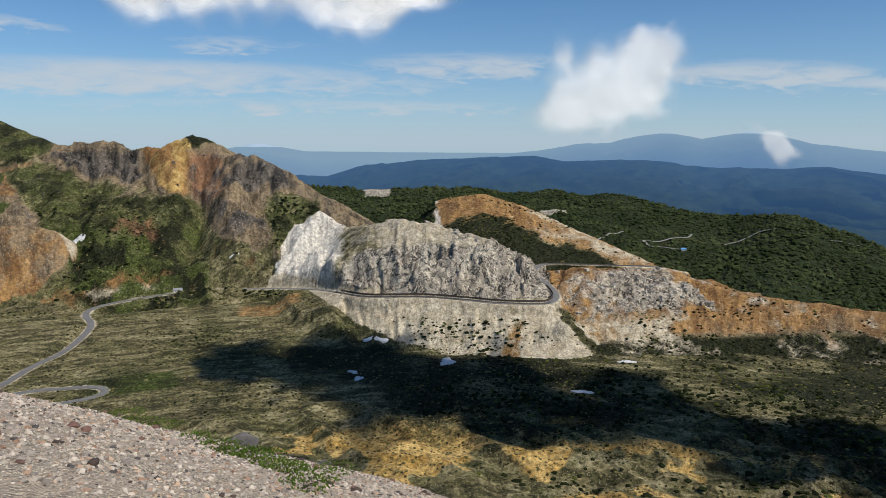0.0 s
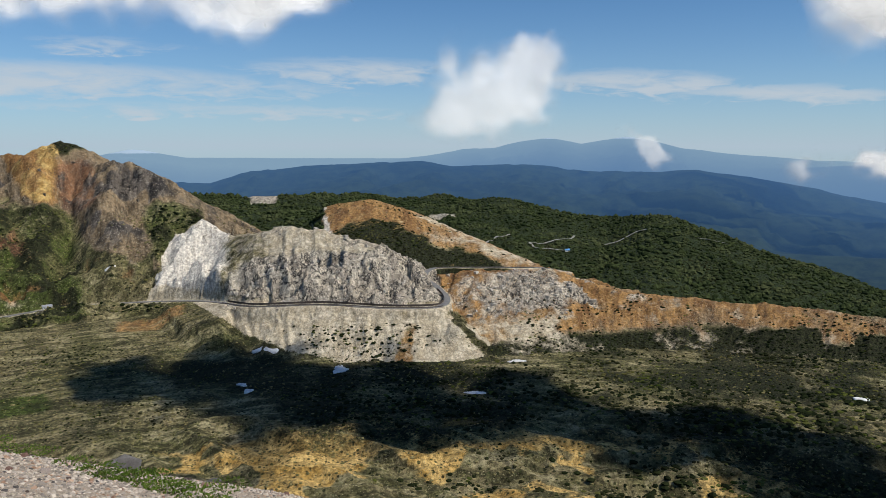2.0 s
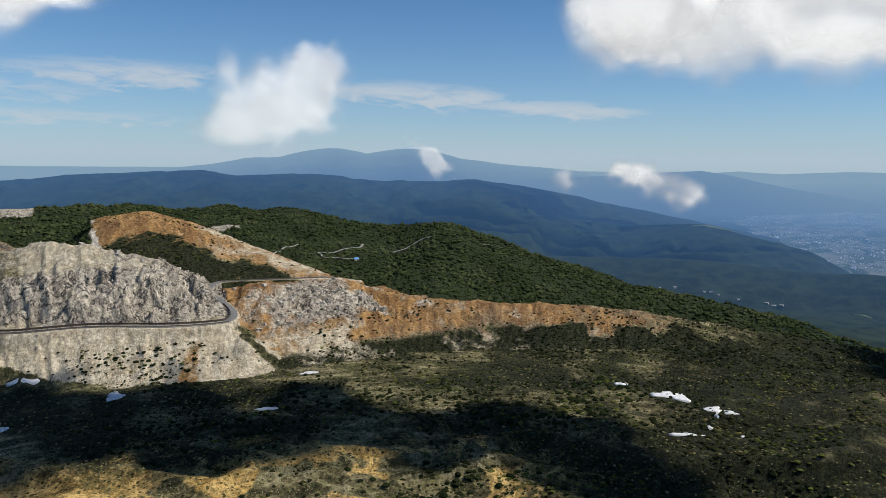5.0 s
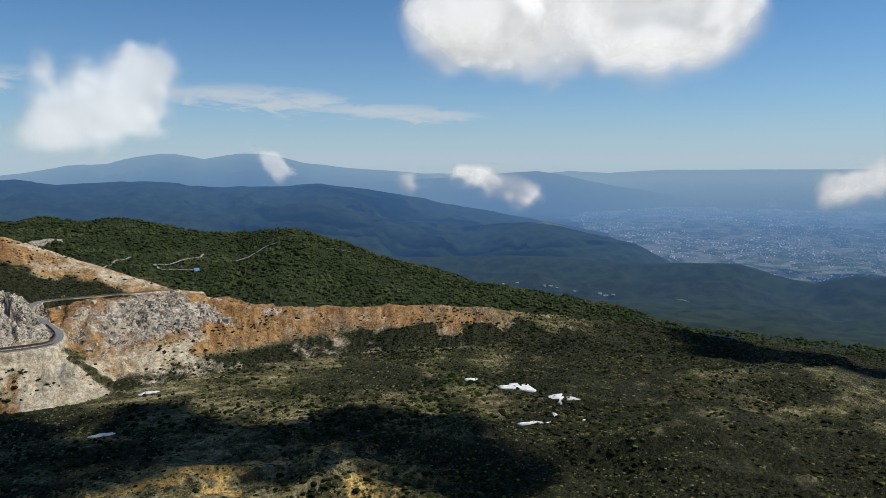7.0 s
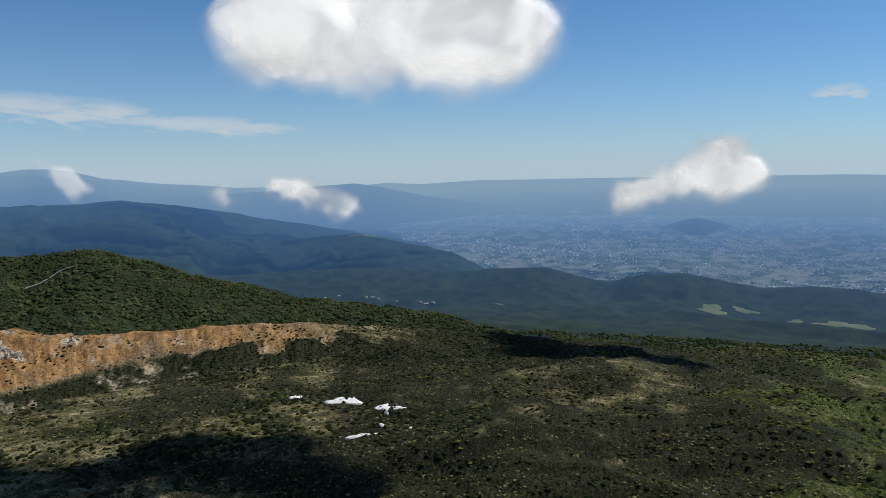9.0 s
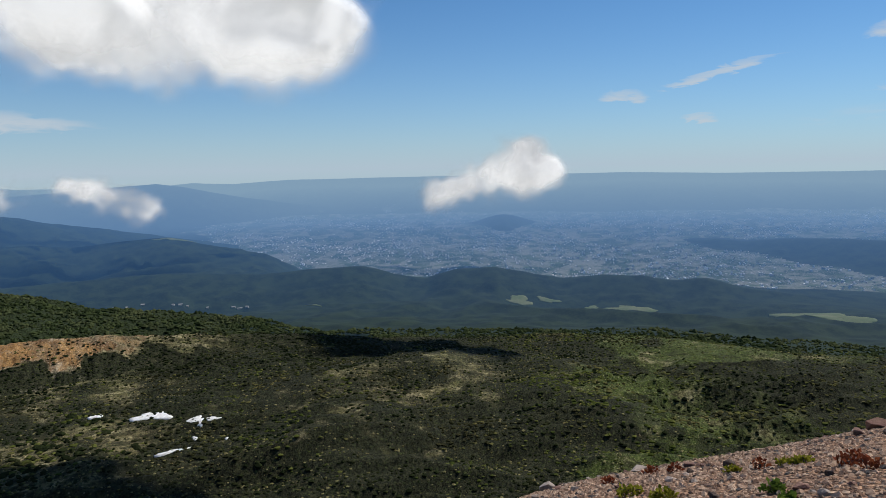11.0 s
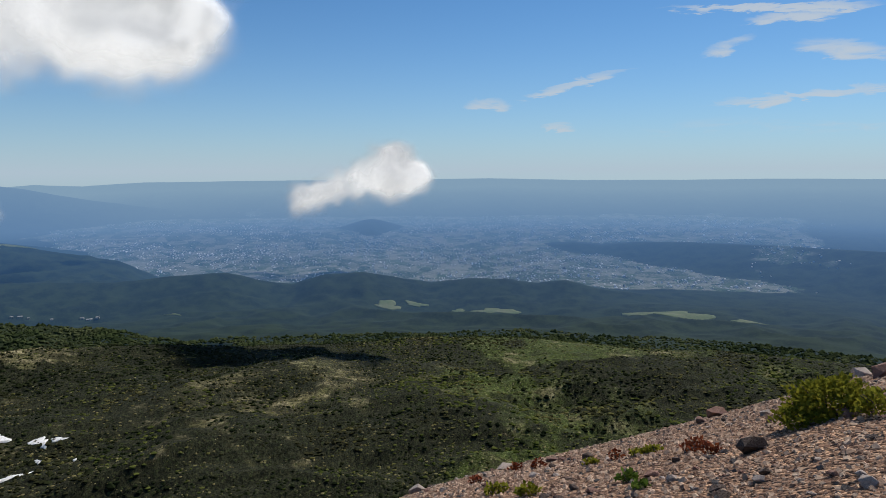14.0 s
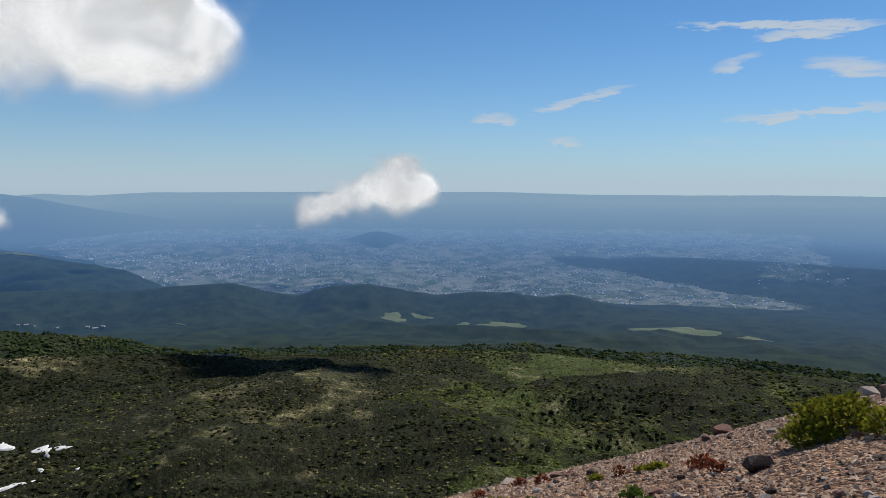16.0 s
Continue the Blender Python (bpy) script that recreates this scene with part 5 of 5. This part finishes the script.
# ---- snow patches left in the hollows ----
def patch_mesh(name, az, r, half_w, half_d, seed, mat, lift=0.9, rings=5, spokes=28):
    """An irregular sheet that lies on the land: half_w across the bearing, half_d along it."""
    rs = np.random.default_rng(seed)
    ang = np.linspace(0, 2 * np.pi, spokes, endpoint=False)
    k = rs.uniform(0, 6.28, 4)
    edge = 1 + 0.22 * np.sin(2 * ang + k[0]) + 0.2 * np.sin(3 * ang + k[1]) + 0.14 * np.sin(5 * ang + k[2]) + 0.10 * np.sin(9 * ang + k[3])
    rows_a, rows_r, dome = [np.array([float(az)])], [np.array([float(r)])], [np.array([lift * 1.6])]
    for q in range(1, rings + 1):
        f = q / rings
        rows_a.append(az - np.degrees(np.cos(ang) * edge * f * half_w / r))
        rows_r.append(r + np.sin(ang) * edge * f * half_d)
        dome.append(np.full(spokes, lift * (1.6 - 0.6 * f * f)))
    rows_a.append(rows_a[-1]), rows_r.append(rows_r[-1]), dome.append(np.full(spokes, -2.5))
    a, rr, dz = (np.concatenate(v) for v in (rows_a, rows_r, dome))
    land = terrain(a, rr)[0]
    px, py = -rr * np.sin(np.radians(a)), rr * np.cos(np.radians(a))
    fit = np.linalg.lstsq(np.stack([px, py, np.ones(len(px))], -1), land, rcond=None)[0]
    flat = fit[0] * px + fit[1] * py + fit[2]
    h = (flat + 0.25 * (land - flat) if lift < 1 else land) + dz
    verts = [tuple(v) for v in np.stack([-rr * np.sin(np.radians(a)), rr * np.cos(np.radians(a)), h], -1)]
    faces = [(0, 1 + i, 1 + (i + 1) % spokes) for i in range(spokes)]
    for q in range(rings):
        s = 1 + q * spokes
        faces += [(s + i, s + spokes + i, s + spokes + (i + 1) % spokes, s + (i + 1) % spokes) for i in range(spokes)]
    bm = bmesh.new()
    vs = [bm.verts.new(v) for v in verts]
    for f in faces:
        bm.faces.new([vs[i] for i in f])
    bmesh.ops.recalc_face_normals(bm, faces=bm.faces)
    return from_bm(name, bm, mat, True)


for k, (az, r, hw, hd) in enumerate((
        (26.7, 1350, 13, 6), (16.1, 1190, 6, 3), (5.3, 884, 13, 5), (-0.4, 812, 9, 12), (7.25, 779, 5, 4), (6.8, 757, 5, 5), (-14.6, 837, 11, 4), (-11.3, 725, 9, 4),
        (-39.5, 812, 7, 5), (-43.2, 783, 15, 9), (-46.2, 762, 10, 7), (-47.6, 757, 7, 3), (-46.2, 712, 3, 5), (-46.6, 735, 2.5, 3), (-44.5, 688, 13, 7), (-48.5, 690, 2, 2))):
    tagged(new("snow_patch", patch_mesh("snow_patch", az, r, hw, hd, 200 + k, SNOW)), "white patch of old snow lying in the scrub", "snow patch", "snow patches")

# ---- meadows on the lower slopes ----
for k, (az, r, hw, hd) in enumerate(((-71.8, 2210, 40, 30), (-74.0, 2240, 30, 18), (-77.4, 2190, 22, 18), (-80.3, 2185, 62, 26), (-93.0, 2075, 90, 62), (-95.8, 2040, 55, 32),
                                     (-99.6, 2065, 50, 24), (-45.5, 2935, 70, 16), (-55.5, 2120, 24, 6))):
    tagged(new("meadow", patch_mesh("meadow", az, r, hw, hd, 300 + k, FIELD, 1.6)), "pale green meadow cut into the foothill forest", "field", "", "structure")


# ---- the roadside ----
def sideways(line, k, off):
    way = line[min(k + 1, len(line) - 1)] - line[max(k - 1, 0)]
    return line[k] + Vector((way.y, -way.x, 0)).normalized() * off


def near_index(az, r):
    p = bearing(az, r)
    return min(range(len(ROAD_LINE)), key=lambda k: math.hypot(ROAD_LINE[k].x - p.x, ROAD_LINE[k].y - p.y))


def road_barrier(k0, k1, off, label, height=1.3, post_gap=2):
    line = [sideways(ROAD_LINE, k, off) for k in range(k0, k1)]
    barrier = tagged(new("road_barrier"), label, "barrier", "road barriers")
    barrier.location = line[0]
    for low, high in ((0.35, 0.7), (0.9, height)):
        verts, faces = [], []
        for k, p in enumerate(line):
            way = line[min(k + 1, len(line) - 1)] - line[max(k - 1, 0)]
            s = Vector((way.y, -way.x, 0)).normalized() * 0.09
            for q, z in ((p - s, low), (p - s, high), (p + s, high), (p + s, low)):
                verts.append(tuple(q - line[0] + Vector((0, 0, z + 0.35))))
            if k:
                a = 4 * (k - 1)
                faces += [(a + i, a + (i + 1) % 4, a + 4 + (i + 1) % 4, a + 4 + i) for i in range(4)]
        part("rail", mesh_of("rail", verts, faces, STEEL), barrier)
    me = from_bm("post", box(0.22, 0.22, height + 0.9, 0.03), STEEL)
    for k in range(0, len(line), post_gap):
        ob = part("post", me, barrier)
        ob.location = line[k] - line[0] + Vector((0, 0, 0.35 + height * 0.5 - 0.4))
    return barrier


hill_a, hill_b = near_index(8.5, 1010), near_index(-8.6, 915)
bend = near_index(-9.0, 945)
far_side = 1 if sideways(ROAD_LINE, hill_a, 1).length > ROAD_LINE[hill_a].length else -1
road_barrier(hill_a, hill_b, -far_side * 4.2, "dark steel barrier along the outer edge of the hillside road", 1.5)
road_barrier(hill_a, bend + 10, far_side * 4.4, "dark rockfall fence at the foot of the cut slope", 3.2)
road_barrier(near_index(-8, 1120), near_index(-16.0, 1160), -far_side * 4.2, "low dark barrier beside the upper road", 1.2)

# the road on stilts round the bend
viaduct = tagged(new("road_gallery"), "concrete road shelf carried on short square pillars", "retaining wall")
gallery = range(near_index(-1.5, 920), hill_b + 3)
viaduct.location = ROAD_LINE[gallery[0]]
pillar = from_bm("pillar", box(1.0, 1.4, 6.0, 0.08), CONCRETE)
beam_verts, beam_faces = [], []
for n, k in enumerate(gallery):
    p, way = sideways(ROAD_LINE, k, -far_side * 4.3) - viaduct.location, ROAD_LINE[k + 1] - ROAD_LINE[k - 1]
    s = Vector((way.y, -way.x, 0)).normalized() * 0.7
    for q, z in ((p - s, -0.9), (p - s, 0.3), (p + s, 0.3), (p + s, -0.9)):
        beam_verts.append(tuple(q + Vector((0, 0, z))))
    if n:
        a = 4 * (n - 1)
        beam_faces += [(a + i, a + (i + 1) % 4, a + 4 + (i + 1) % 4, a + 4 + i) for i in range(4)]
    if n % 2 == 0:
        ob = part("pillar", pillar, viaduct)
        ob.matrix_local = Matrix.Translation(p + Vector((0, 0, -3.9))) @ pose(0, 0, 0, 0, 0, math.degrees(math.atan2(way.y, way.x)))
part("edge_beam", mesh_of("edge_beam", beam_verts, beam_faces, CONCRETE), viaduct)


# ---- lanes in the forest ----
def lane(rows, width=4.5):
    line = []
    for p in smooth_line([(a, r, 0) for a, r in rows], 6.0):
        r, a = math.hypot(p.x, p.y), math.degrees(math.atan2(-p.x, p.y))
        line.append(Vector((p.x, p.y, height_at(a, r) + 3.2)))
    return tagged(new("road", ribbon("road", line, width, 0.4, CONCRETE)), "pale forest road winding over the wooded ridge", "road", "", "structure")


lane([(-11.8, 1400), (-13.0, 1440), (-14.2, 1475)])
lane([(-15.8, 1430), (-15.5, 1455), (-16.6, 1490), (-18.6, 1560), (-18.9, 1590)])
lane([(-15.8, 1428), (-17.2, 1432), (-18.6, 1434)])
lane([(-21.0, 1560), (-23.0, 1590), (-24.6, 1600)])
lane([(-28.0, 1600), (-29.3, 1615), (-30.0, 1640)])


# ---- small buildings ----
def house(az, r, w, d, h, wall, roof, label, turn=0.0):
    """A low house with a gabled roof, a door and windows."""
    ob = tagged(new("house"), label, "house", "scattered houses")
    ob.matrix_world = Matrix.Translation(bearing(az, r, height_at(az, r) - 0.4)) @ pose(0, 0, 0, 0, 0, az + turn)
    body = part("wall", from_bm("wall", box(w, d, h, 0.05), wall), ob)
    body.location.z = h / 2
    e, k = 0.5, 0.35 * d
    verts = [(-w / 2 - e, -d / 2 - e, h), (w / 2 + e, -d / 2 - e, h), (w / 2 + e, 0, h + k), (-w / 2 - e, 0, h + k), (-w / 2 - e, d / 2 + e, h), (w / 2 + e, d / 2 + e, h)]
    part("roof", mesh_of("roof", verts + [(x, y, z + 0.25) for x, y, z in verts],
                         [(0, 3, 2, 1), (3, 4, 5, 2), (6, 7, 8, 9), (9, 8, 11, 10), (0, 1, 7, 6), (4, 10, 11, 5), (0, 6, 9, 3), (3, 9, 10, 4), (1, 2, 8, 7), (2, 5, 11, 8)], roof), ob)
    pane = from_bm("window", box(1.4, 0.08, 1.2, 0.02), STEEL)
    for k in range(max(1, int(w / 4))):
        q = part("window", pane, ob)
        q.location = (-w / 2 + 2.2 + 4 * k, -d / 2 - 0.03, h * 0.55)
    door = part("door", from_bm("door", box(1.0, 0.1, 2.0, 0.02), WOOD), ob)
    door.location = (w / 2 - 0.9, -d / 2 - 0.04, 1.0)
    return ob


house(-18.4, 1433, 9, 6, 3.5, WHITE_WALL, BLUE_ROOF, "small forest hut under a blue sheet roof", 20)
house(20.3, 1150, 12, 7, 3.5, WHITE_WALL, GREY_ROOF, "low white rest house beside the valley road", 10)
for az, r, w in ((-50.0, 2188, 26), (-49.5, 2193, 14), (-50.5, 2184, 12), (-45.7, 2207, 16), (-45.2, 2214, 10), (-46.2, 2200, 9), (-47.6, 2195, 10), (-41.2, 2240, 10), (-42.0, 2236, 8), (-43.1, 2230, 14)):
    house(az, r, w * 0.7, 6, 3.2, WHITE_WALL, GREY_ROOF, "pale hot-spring lodge among the trees of the slope", 15 * math.sin(az * 7))

# ---- the town on the plain ----
rng = np.random.default_rng(9)
az, r = scatter(46000, -112, -46, 2580, 4700, rng)
h, kind = terrain(az, r)
x, y = -r * np.sin(np.radians(az)), r * np.cos(np.radians(az))
share = town_share(az, r, x, y, kind)
pick = rng.uniform(0, 1, len(az)) < share * (0.24 + 0.5 * fbm(x, y, 160, 3, 97))
az, r, x, y, h = az[pick], r[pick], x[pick], y[pick], h[pick]
n = len(az)
w, d, t = rng.uniform(2.5, 7, n) * rng.choice([1, 1, 1, 2.2], n), rng.uniform(2.5, 5.5, n), rng.uniform(1.5, 3.6, n) * rng.choice([1, 1, 1, 1, 2], n)
cube = np.array([(-0.5, -0.5, 0), (0.5, -0.5, 0), (0.5, 0.5, 0), (-0.5, 0.5, 0), (-0.5, -0.5, 1), (0.5, -0.5, 1), (0.5, 0.5, 1), (-0.5, 0.5, 1)])
v = cube[None] * np.stack([w, d, t], -1)[:, None]
turn = np.radians(20 + 30 * fbm(x, y, 500, 2, 98))
c, s = np.cos(turn)[:, None], np.sin(turn)[:, None]
v = np.stack([v[..., 0] * c - v[..., 1] * s + x[:, None], v[..., 0] * s + v[..., 1] * c + y[:, None], v[..., 2] + h[:, None] - 0.2], -1)
f = (np.arange(n)[:, None, None] * 8 + np.array([(4, 5, 6, 7), (0, 1, 5, 4), (1, 2, 6, 5), (2, 3, 7, 6), (3, 0, 4, 7)])[None]).reshape(-1, 4)
tagged(new("town_buildings", mesh_of("town_buildings", v.reshape(-1, 3), f, TOWN)), "countless pale houses and sheds of a town on the plain", "buildings", "", "stuff")


# ---- the scree underfoot ----
# bearing, distance, width, height, kind of stone
STONES = [(-99.9, 4.3, 0.19, 0.12, 0), (-97.2, 6.4, 0.21, 0.11, 1), (-96.3, 6.0, 0.15, 0.07, 1), (-84.9, 6.1, 0.11, 0.06, 1), (-87.7, 5.6, 0.10, 0.07, 0),
          (-94.4, 4.5, 0.06, 0.05, 0), (-92.6, 4.3, 0.12, 0.05, 1), (-88.1, 4.2, 0.10, 0.04, 1), (-86.6, 4.4, 0.08, 0.05, 0), (-83.5, 5.1, 0.09, 0.05, 2),
          (-94.1, 4.1, 0.08, 0.05, 2), (-100.4, 3.7, 0.08, 0.05, 2), (-100.7, 3.8, 0.07, 0.05, 0), (-107.5, 3.3, 0.10, 0.07, 2), (-106.9, 3.4, 0.07, 0.05, 2),
          (-105.2, 3.5, 0.06, 0.04, 1), (-106.6, 6.6, 0.20, 0.12, 2), (-107.9, 6.2, 0.22, 0.17, 1), (-104.0, 3.8, 0.06, 0.03, 2), (-73.9, 7.1, 0.19, 0.13, 2)]
STONES += [(-81.1, 6.4, 0.18, 0.09, 2), (-79.6, 6.0, 0.08, 0.05, 2), (15.9, 15.6, 0.68, 0.46, 3), (16.7, 15.5, 0.42, 0.24, 3), (9.6, 14.0, 0.55, 0.17, 3)]
# bearing, distance, half length, half breadth, height, leaves, kind of plant
PLANTS = [(-105.0, 4.75, 0.27, 0.2, 0.235, 2600, 0), (-103.2, 4.65, 0.17, 0.14, 0.13, 800, 0), (-107.8, 4.5, 0.12, 0.1, 0.13, 300, 0),
          (-88.0, 5.1, 0.06, 0.05, 0.05, 90, 0), (-91.8, 5.0, 0.08, 0.04, 0.05, 90, 0), (-92.8, 5.0, 0.07, 0.04, 0.05, 80, 0),
          (-90.8, 4.3, 0.06, 0.05, 0.07, 110, 2), (-91.8, 4.1, 0.05, 0.04, 0.04, 70, 2), (-83.1, 4.5, 0.09, 0.07, 0.08, 160, 0), (-80.4, 4.8, 0.10, 0.07, 0.07, 150, 0)]
PLANTS += [(az, r, 0.06, 0.05, 0.07, 45, 1) for az, r in ((-83.8, 5.7), (-82.0, 6.0), (-89.9, 5.1), (-96.0, 4.8), (-96.9, 4.5), (-78.8, 5.6), (-95.5, 4.7))]
PLANTS += [(az, r, hx * 1.35, 0.3, 0.1, int(n * 2.2), 2) for az, r, hx, n in ((25.3, 14.6, 0.5, 260), (23.7, 15.1, 0.5, 260), (22.3, 14.9, 0.4, 200), (19.9, 12.0, 0.3, 160), (18.2, 11.2, 0.35, 300),
                                                              (17.0, 10.4, 0.4, 420), (15.6, 10.2, 0.4, 420), (13.9, 9.5, 0.35, 360), (13.0, 9.2, 0.3, 220), (10.2, 10.3, 0.35, 200),
                                                              (11.7, 8.1, 0.35, 260), (8.9, 12.4, 0.35, 160))]
def stone_mesh(name, seed, sx, sy, sz, mat):
    rs = random.Random(seed)
    bm = bmesh.new()
    for _ in range(16):
        v = Vector((rs.gauss(0, 1), rs.gauss(0, 1), rs.gauss(0, 1))).normalized()
        v *= rs.uniform(0.8, 1.1)
        bm.verts.new((v.x * sx, v.y * sy, v.z * sz))
    bmesh.ops.convex_hull(bm, input=bm.verts[:])
    loose = [v for v in bm.verts if not v.link_faces]
    bmesh.ops.delete(bm, geom=loose, context="VERTS")
    bmesh.ops.bevel(bm, geom=bm.edges[:], offset=0.035 * min(sx, sy, sz), segments=1, affect="EDGES")
    return from_bm(name, bm, mat)


def near_pose(az, r, sink=0.0, turn=0.0, tilt=0.0):
    return Matrix.Translation(bearing(az, r, height_at(az, r) - sink)) @ pose(0, 0, 0, tilt, 0, az + turn)


DARK_STONE = plain("dark_lava_stone", (0.135, 0.095, 0.075), (0.065, 0.048, 0.04), 12.0, 0.85, 0.01, False, 0.4)
RED_STONE = plain("reddish_lava_stone", (0.26, 0.15, 0.11), (0.15, 0.085, 0.07), 12.0, 0.9, 0.01, False, 0.4)
GREY_STONE = plain("grey_lava_stone", (0.16, 0.15, 0.145), (0.09, 0.085, 0.08), 7.0, 0.9, 0.01, False, 0.2)
PALE_STONE = plain("pale_grey_stone", (0.46, 0.385, 0.325), (0.28, 0.225, 0.19), 10.0, 0.9, 0.008, False, 0.3)
ROCK_KINDS = (("dark", DARK_STONE), ("reddish", RED_STONE), ("pale grey", PALE_STONE), ("grey", GREY_STONE))
for k, (az, r, w, hgt, kind_no) in enumerate(STONES):
    word, mat = ROCK_KINDS[kind_no]
    me = stone_mesh("stone", 400 + k, w * 0.5, w * 0.36, hgt * 0.55, mat)
    ob = new("stone", me)
    ob.matrix_world = near_pose(az, r, -hgt * 0.2, 25 * math.sin(k * 2.3), 8 * math.sin(k * 1.7))
    tagged(ob, f"{word} angular lava stone half sunk in the scree", "stone", "stones on the scree")

# many smaller stones, each lying by itself
rs = random.Random(33)
models = [stone_mesh("stone", 700 + k, 1.0, rs.uniform(0.6, 0.9), rs.uniform(0.4, 0.65), ROCK_KINDS[k % 3][1]) for k in range(9)]
for k in range(290):
    az, r = (rs.uniform(-112, -70), rs.uniform(3.2, 7.5)) if k % 2 else (rs.uniform(0, 36), rs.uniform(6, 15))
    size = (0.016 + 0.045 * rs.uniform(0, 1) ** 2.5) * (1.0 if k % 2 else 1.6)
    ob = new("stone", models[k % 9])
    ob.matrix_world = near_pose(az, r, -size * 0.2, rs.uniform(0, 360), rs.uniform(-12, 12)) @ Matrix.Diagonal((size, size, size, 1))
    tagged(ob, f"small {ROCK_KINDS[k % 3][0]} lava stone lying on loose gravel", "stone", "stones on the scree")

rng = np.random.default_rng(21)


def pebbles(name, az0, az1, r0, r1, n, lo, hi, mat, label):
    az, r = scatter(n, az0, az1, r0, r1, rng)
    h = terrain(az, r)[0]
    size = lo * (hi / lo) ** (rng.uniform(0, 1, n) ** 2.2)
    shape = np.array([(1, 0, 0), (0, 1, 0), (-1, 0, 0), (0, -1, 0), (0.2, 0.1, 0.75), (0.6, 0.6, 0.45), (-0.55, 0.5, 0.5), (0.1, -0.65, 0.45)])
    tri = np.array([(0, 1, 5), (1, 2, 6), (2, 3, 7), (3, 0, 7), (5, 1, 4), (1, 6, 4), (6, 2, 4), (2, 7, 4), (7, 0, 4), (0, 5, 4)])
    v = shape[None] * (1 + rng.uniform(-0.3, 0.3, (n, 8, 3)))
    turn = rng.uniform(0, 6.28, n)
    c, s = np.cos(turn)[:, None], np.sin(turn)[:, None]
    flat = rng.uniform(0.6, 1.25, n)[:, None]
    v = np.stack([(v[..., 0] * c - v[..., 1] * s), (v[..., 0] * s + v[..., 1] * c), v[..., 2] * flat - 0.05], -1) * size[:, None, None]
    v += np.stack([-r * np.sin(np.radians(az)), r * np.cos(np.radians(az)), h], -1)[:, None]
    f = (np.arange(n)[:, None, None] * 8 + tri[None]).reshape(-1, 3)
    return tagged(new(name, mesh_of(name, v.reshape(-1, 3), f, mat)), label, "gravel", "", "stuff")


pebbles("loose_gravel", -112, -69, 2.8, 8.2, 26000, 0.006, 0.028, PEBBLE, "loose reddish-brown volcanic gravel on the slope")
pebbles("pale_gravel", 1, 37, 5.5, 17.5, 22000, 0.011, 0.046, PEBBLE, "loose pale grey and pinkish gravel on the slope")


# ---- plants on the scree ----
def leaf_cloud(name, n, half, leaf, mat, seed, dome=True, upright=0.4):
    """Many small separate leaves filling a low cushion."""
    rs = np.random.default_rng(seed)
    p = rs.normal(0, 1, (n, 3))
    p /= np.linalg.norm(p, axis=1)[:, None]
    p[:, 2] = np.abs(p[:, 2])
    rad = rs.uniform(0.45, 1.0, n) ** 0.6
    lump = 1 + 0.25 * fbm(p[:, 0] * 2 + seed, p[:, 1] * 2, 0.8, 3, seed)
    p = p * (rad * lump)[:, None] * np.array(half)
    a = rs.normal(0, 1, (n, 3))
    a[:, 2] = np.abs(a[:, 2]) * 0.5 + upright
    a /= np.linalg.norm(a, axis=1)[:, None]
    b = np.cross(a, rs.normal(0, 1, (n, 3)))
    b /= np.linalg.norm(b, axis=1)[:, None]
    k = leaf * rs.uniform(0.7, 1.3, n)[:, None]
    v = np.stack([p, p + a * k * 0.5 + b * k * 0.32, p + a * k, p + a * k * 0.5 - b * k * 0.32], 1)
    return mesh_of(name, v.reshape(-1, 3), np.arange(4 * n).reshape(-1, 4), mat)


def twigs(name, n, half, seed):
    rs = random.Random(seed)
    verts, faces = [], []
    for _ in range(n):
        a = rs.uniform(0, 6.28)
        tip = Vector((math.cos(a) * half[0] * rs.uniform(0.4, 0.9), math.sin(a) * half[1] * rs.uniform(0.4, 0.9), half[2] * rs.uniform(0.5, 0.95)))
        root = Vector((rs.uniform(-0.2, 0.2) * half[0], rs.uniform(-0.2, 0.2) * half[1], -0.03))
        side = Vector((-tip.y, tip.x, 0)).normalized()
        k = len(verts)
        for q, w in ((root, 0.008), (root.lerp(tip, 0.5) + Vector((0, 0, 0.03)), 0.006), (tip, 0.002)):
            verts += [tuple(q + side * w), tuple(q - side * w * 0.5 + Vector((0, 0, w))), tuple(q - side * w * 0.5 - Vector((0, 0, w)))]
        for s in (0, 3):
            faces += [(k + s + i, k + s + (i + 1) % 3, k + s + 3 + (i + 1) % 3, k + s + 3 + i) for i in range(3)]
    return mesh_of(name, verts, faces, WOOD)


def plant(az, r, half, leaves, leaf, mat, label, seed, turn=0.0):
    ob = tagged(new("alpine_shrub"), label, "shrub", "plants on the scree")
    ob.matrix_world = near_pose(az, r, 0.01, turn)
    for k in range(8 if leaves > 500 else 3):
        part("branch", twigs("branch", 1, half, seed * 10 + k), ob, "thin grey-brown twig")
    part("foliage", leaf_cloud("foliage", leaves, half, leaf, mat, seed), ob)
    return ob


for k, (az, r, hx, hy, hz, n, kind_no) in enumerate(PLANTS):
    mat, words = ((ALPINE, "yellow-green alpine shrub with small leaves on the scree"), (RED_LEAF, "small reddish alpine tuft on the gravel"),
                  (GREEN_LEAF, "fresh green cushion of low alpine leaves on gravel"))[kind_no]
    plant(az, r, (hx, hy, hz), n, 0.035 if kind_no else 0.032, mat, words, 500 + k, 12 * math.sin(3.1 * k))
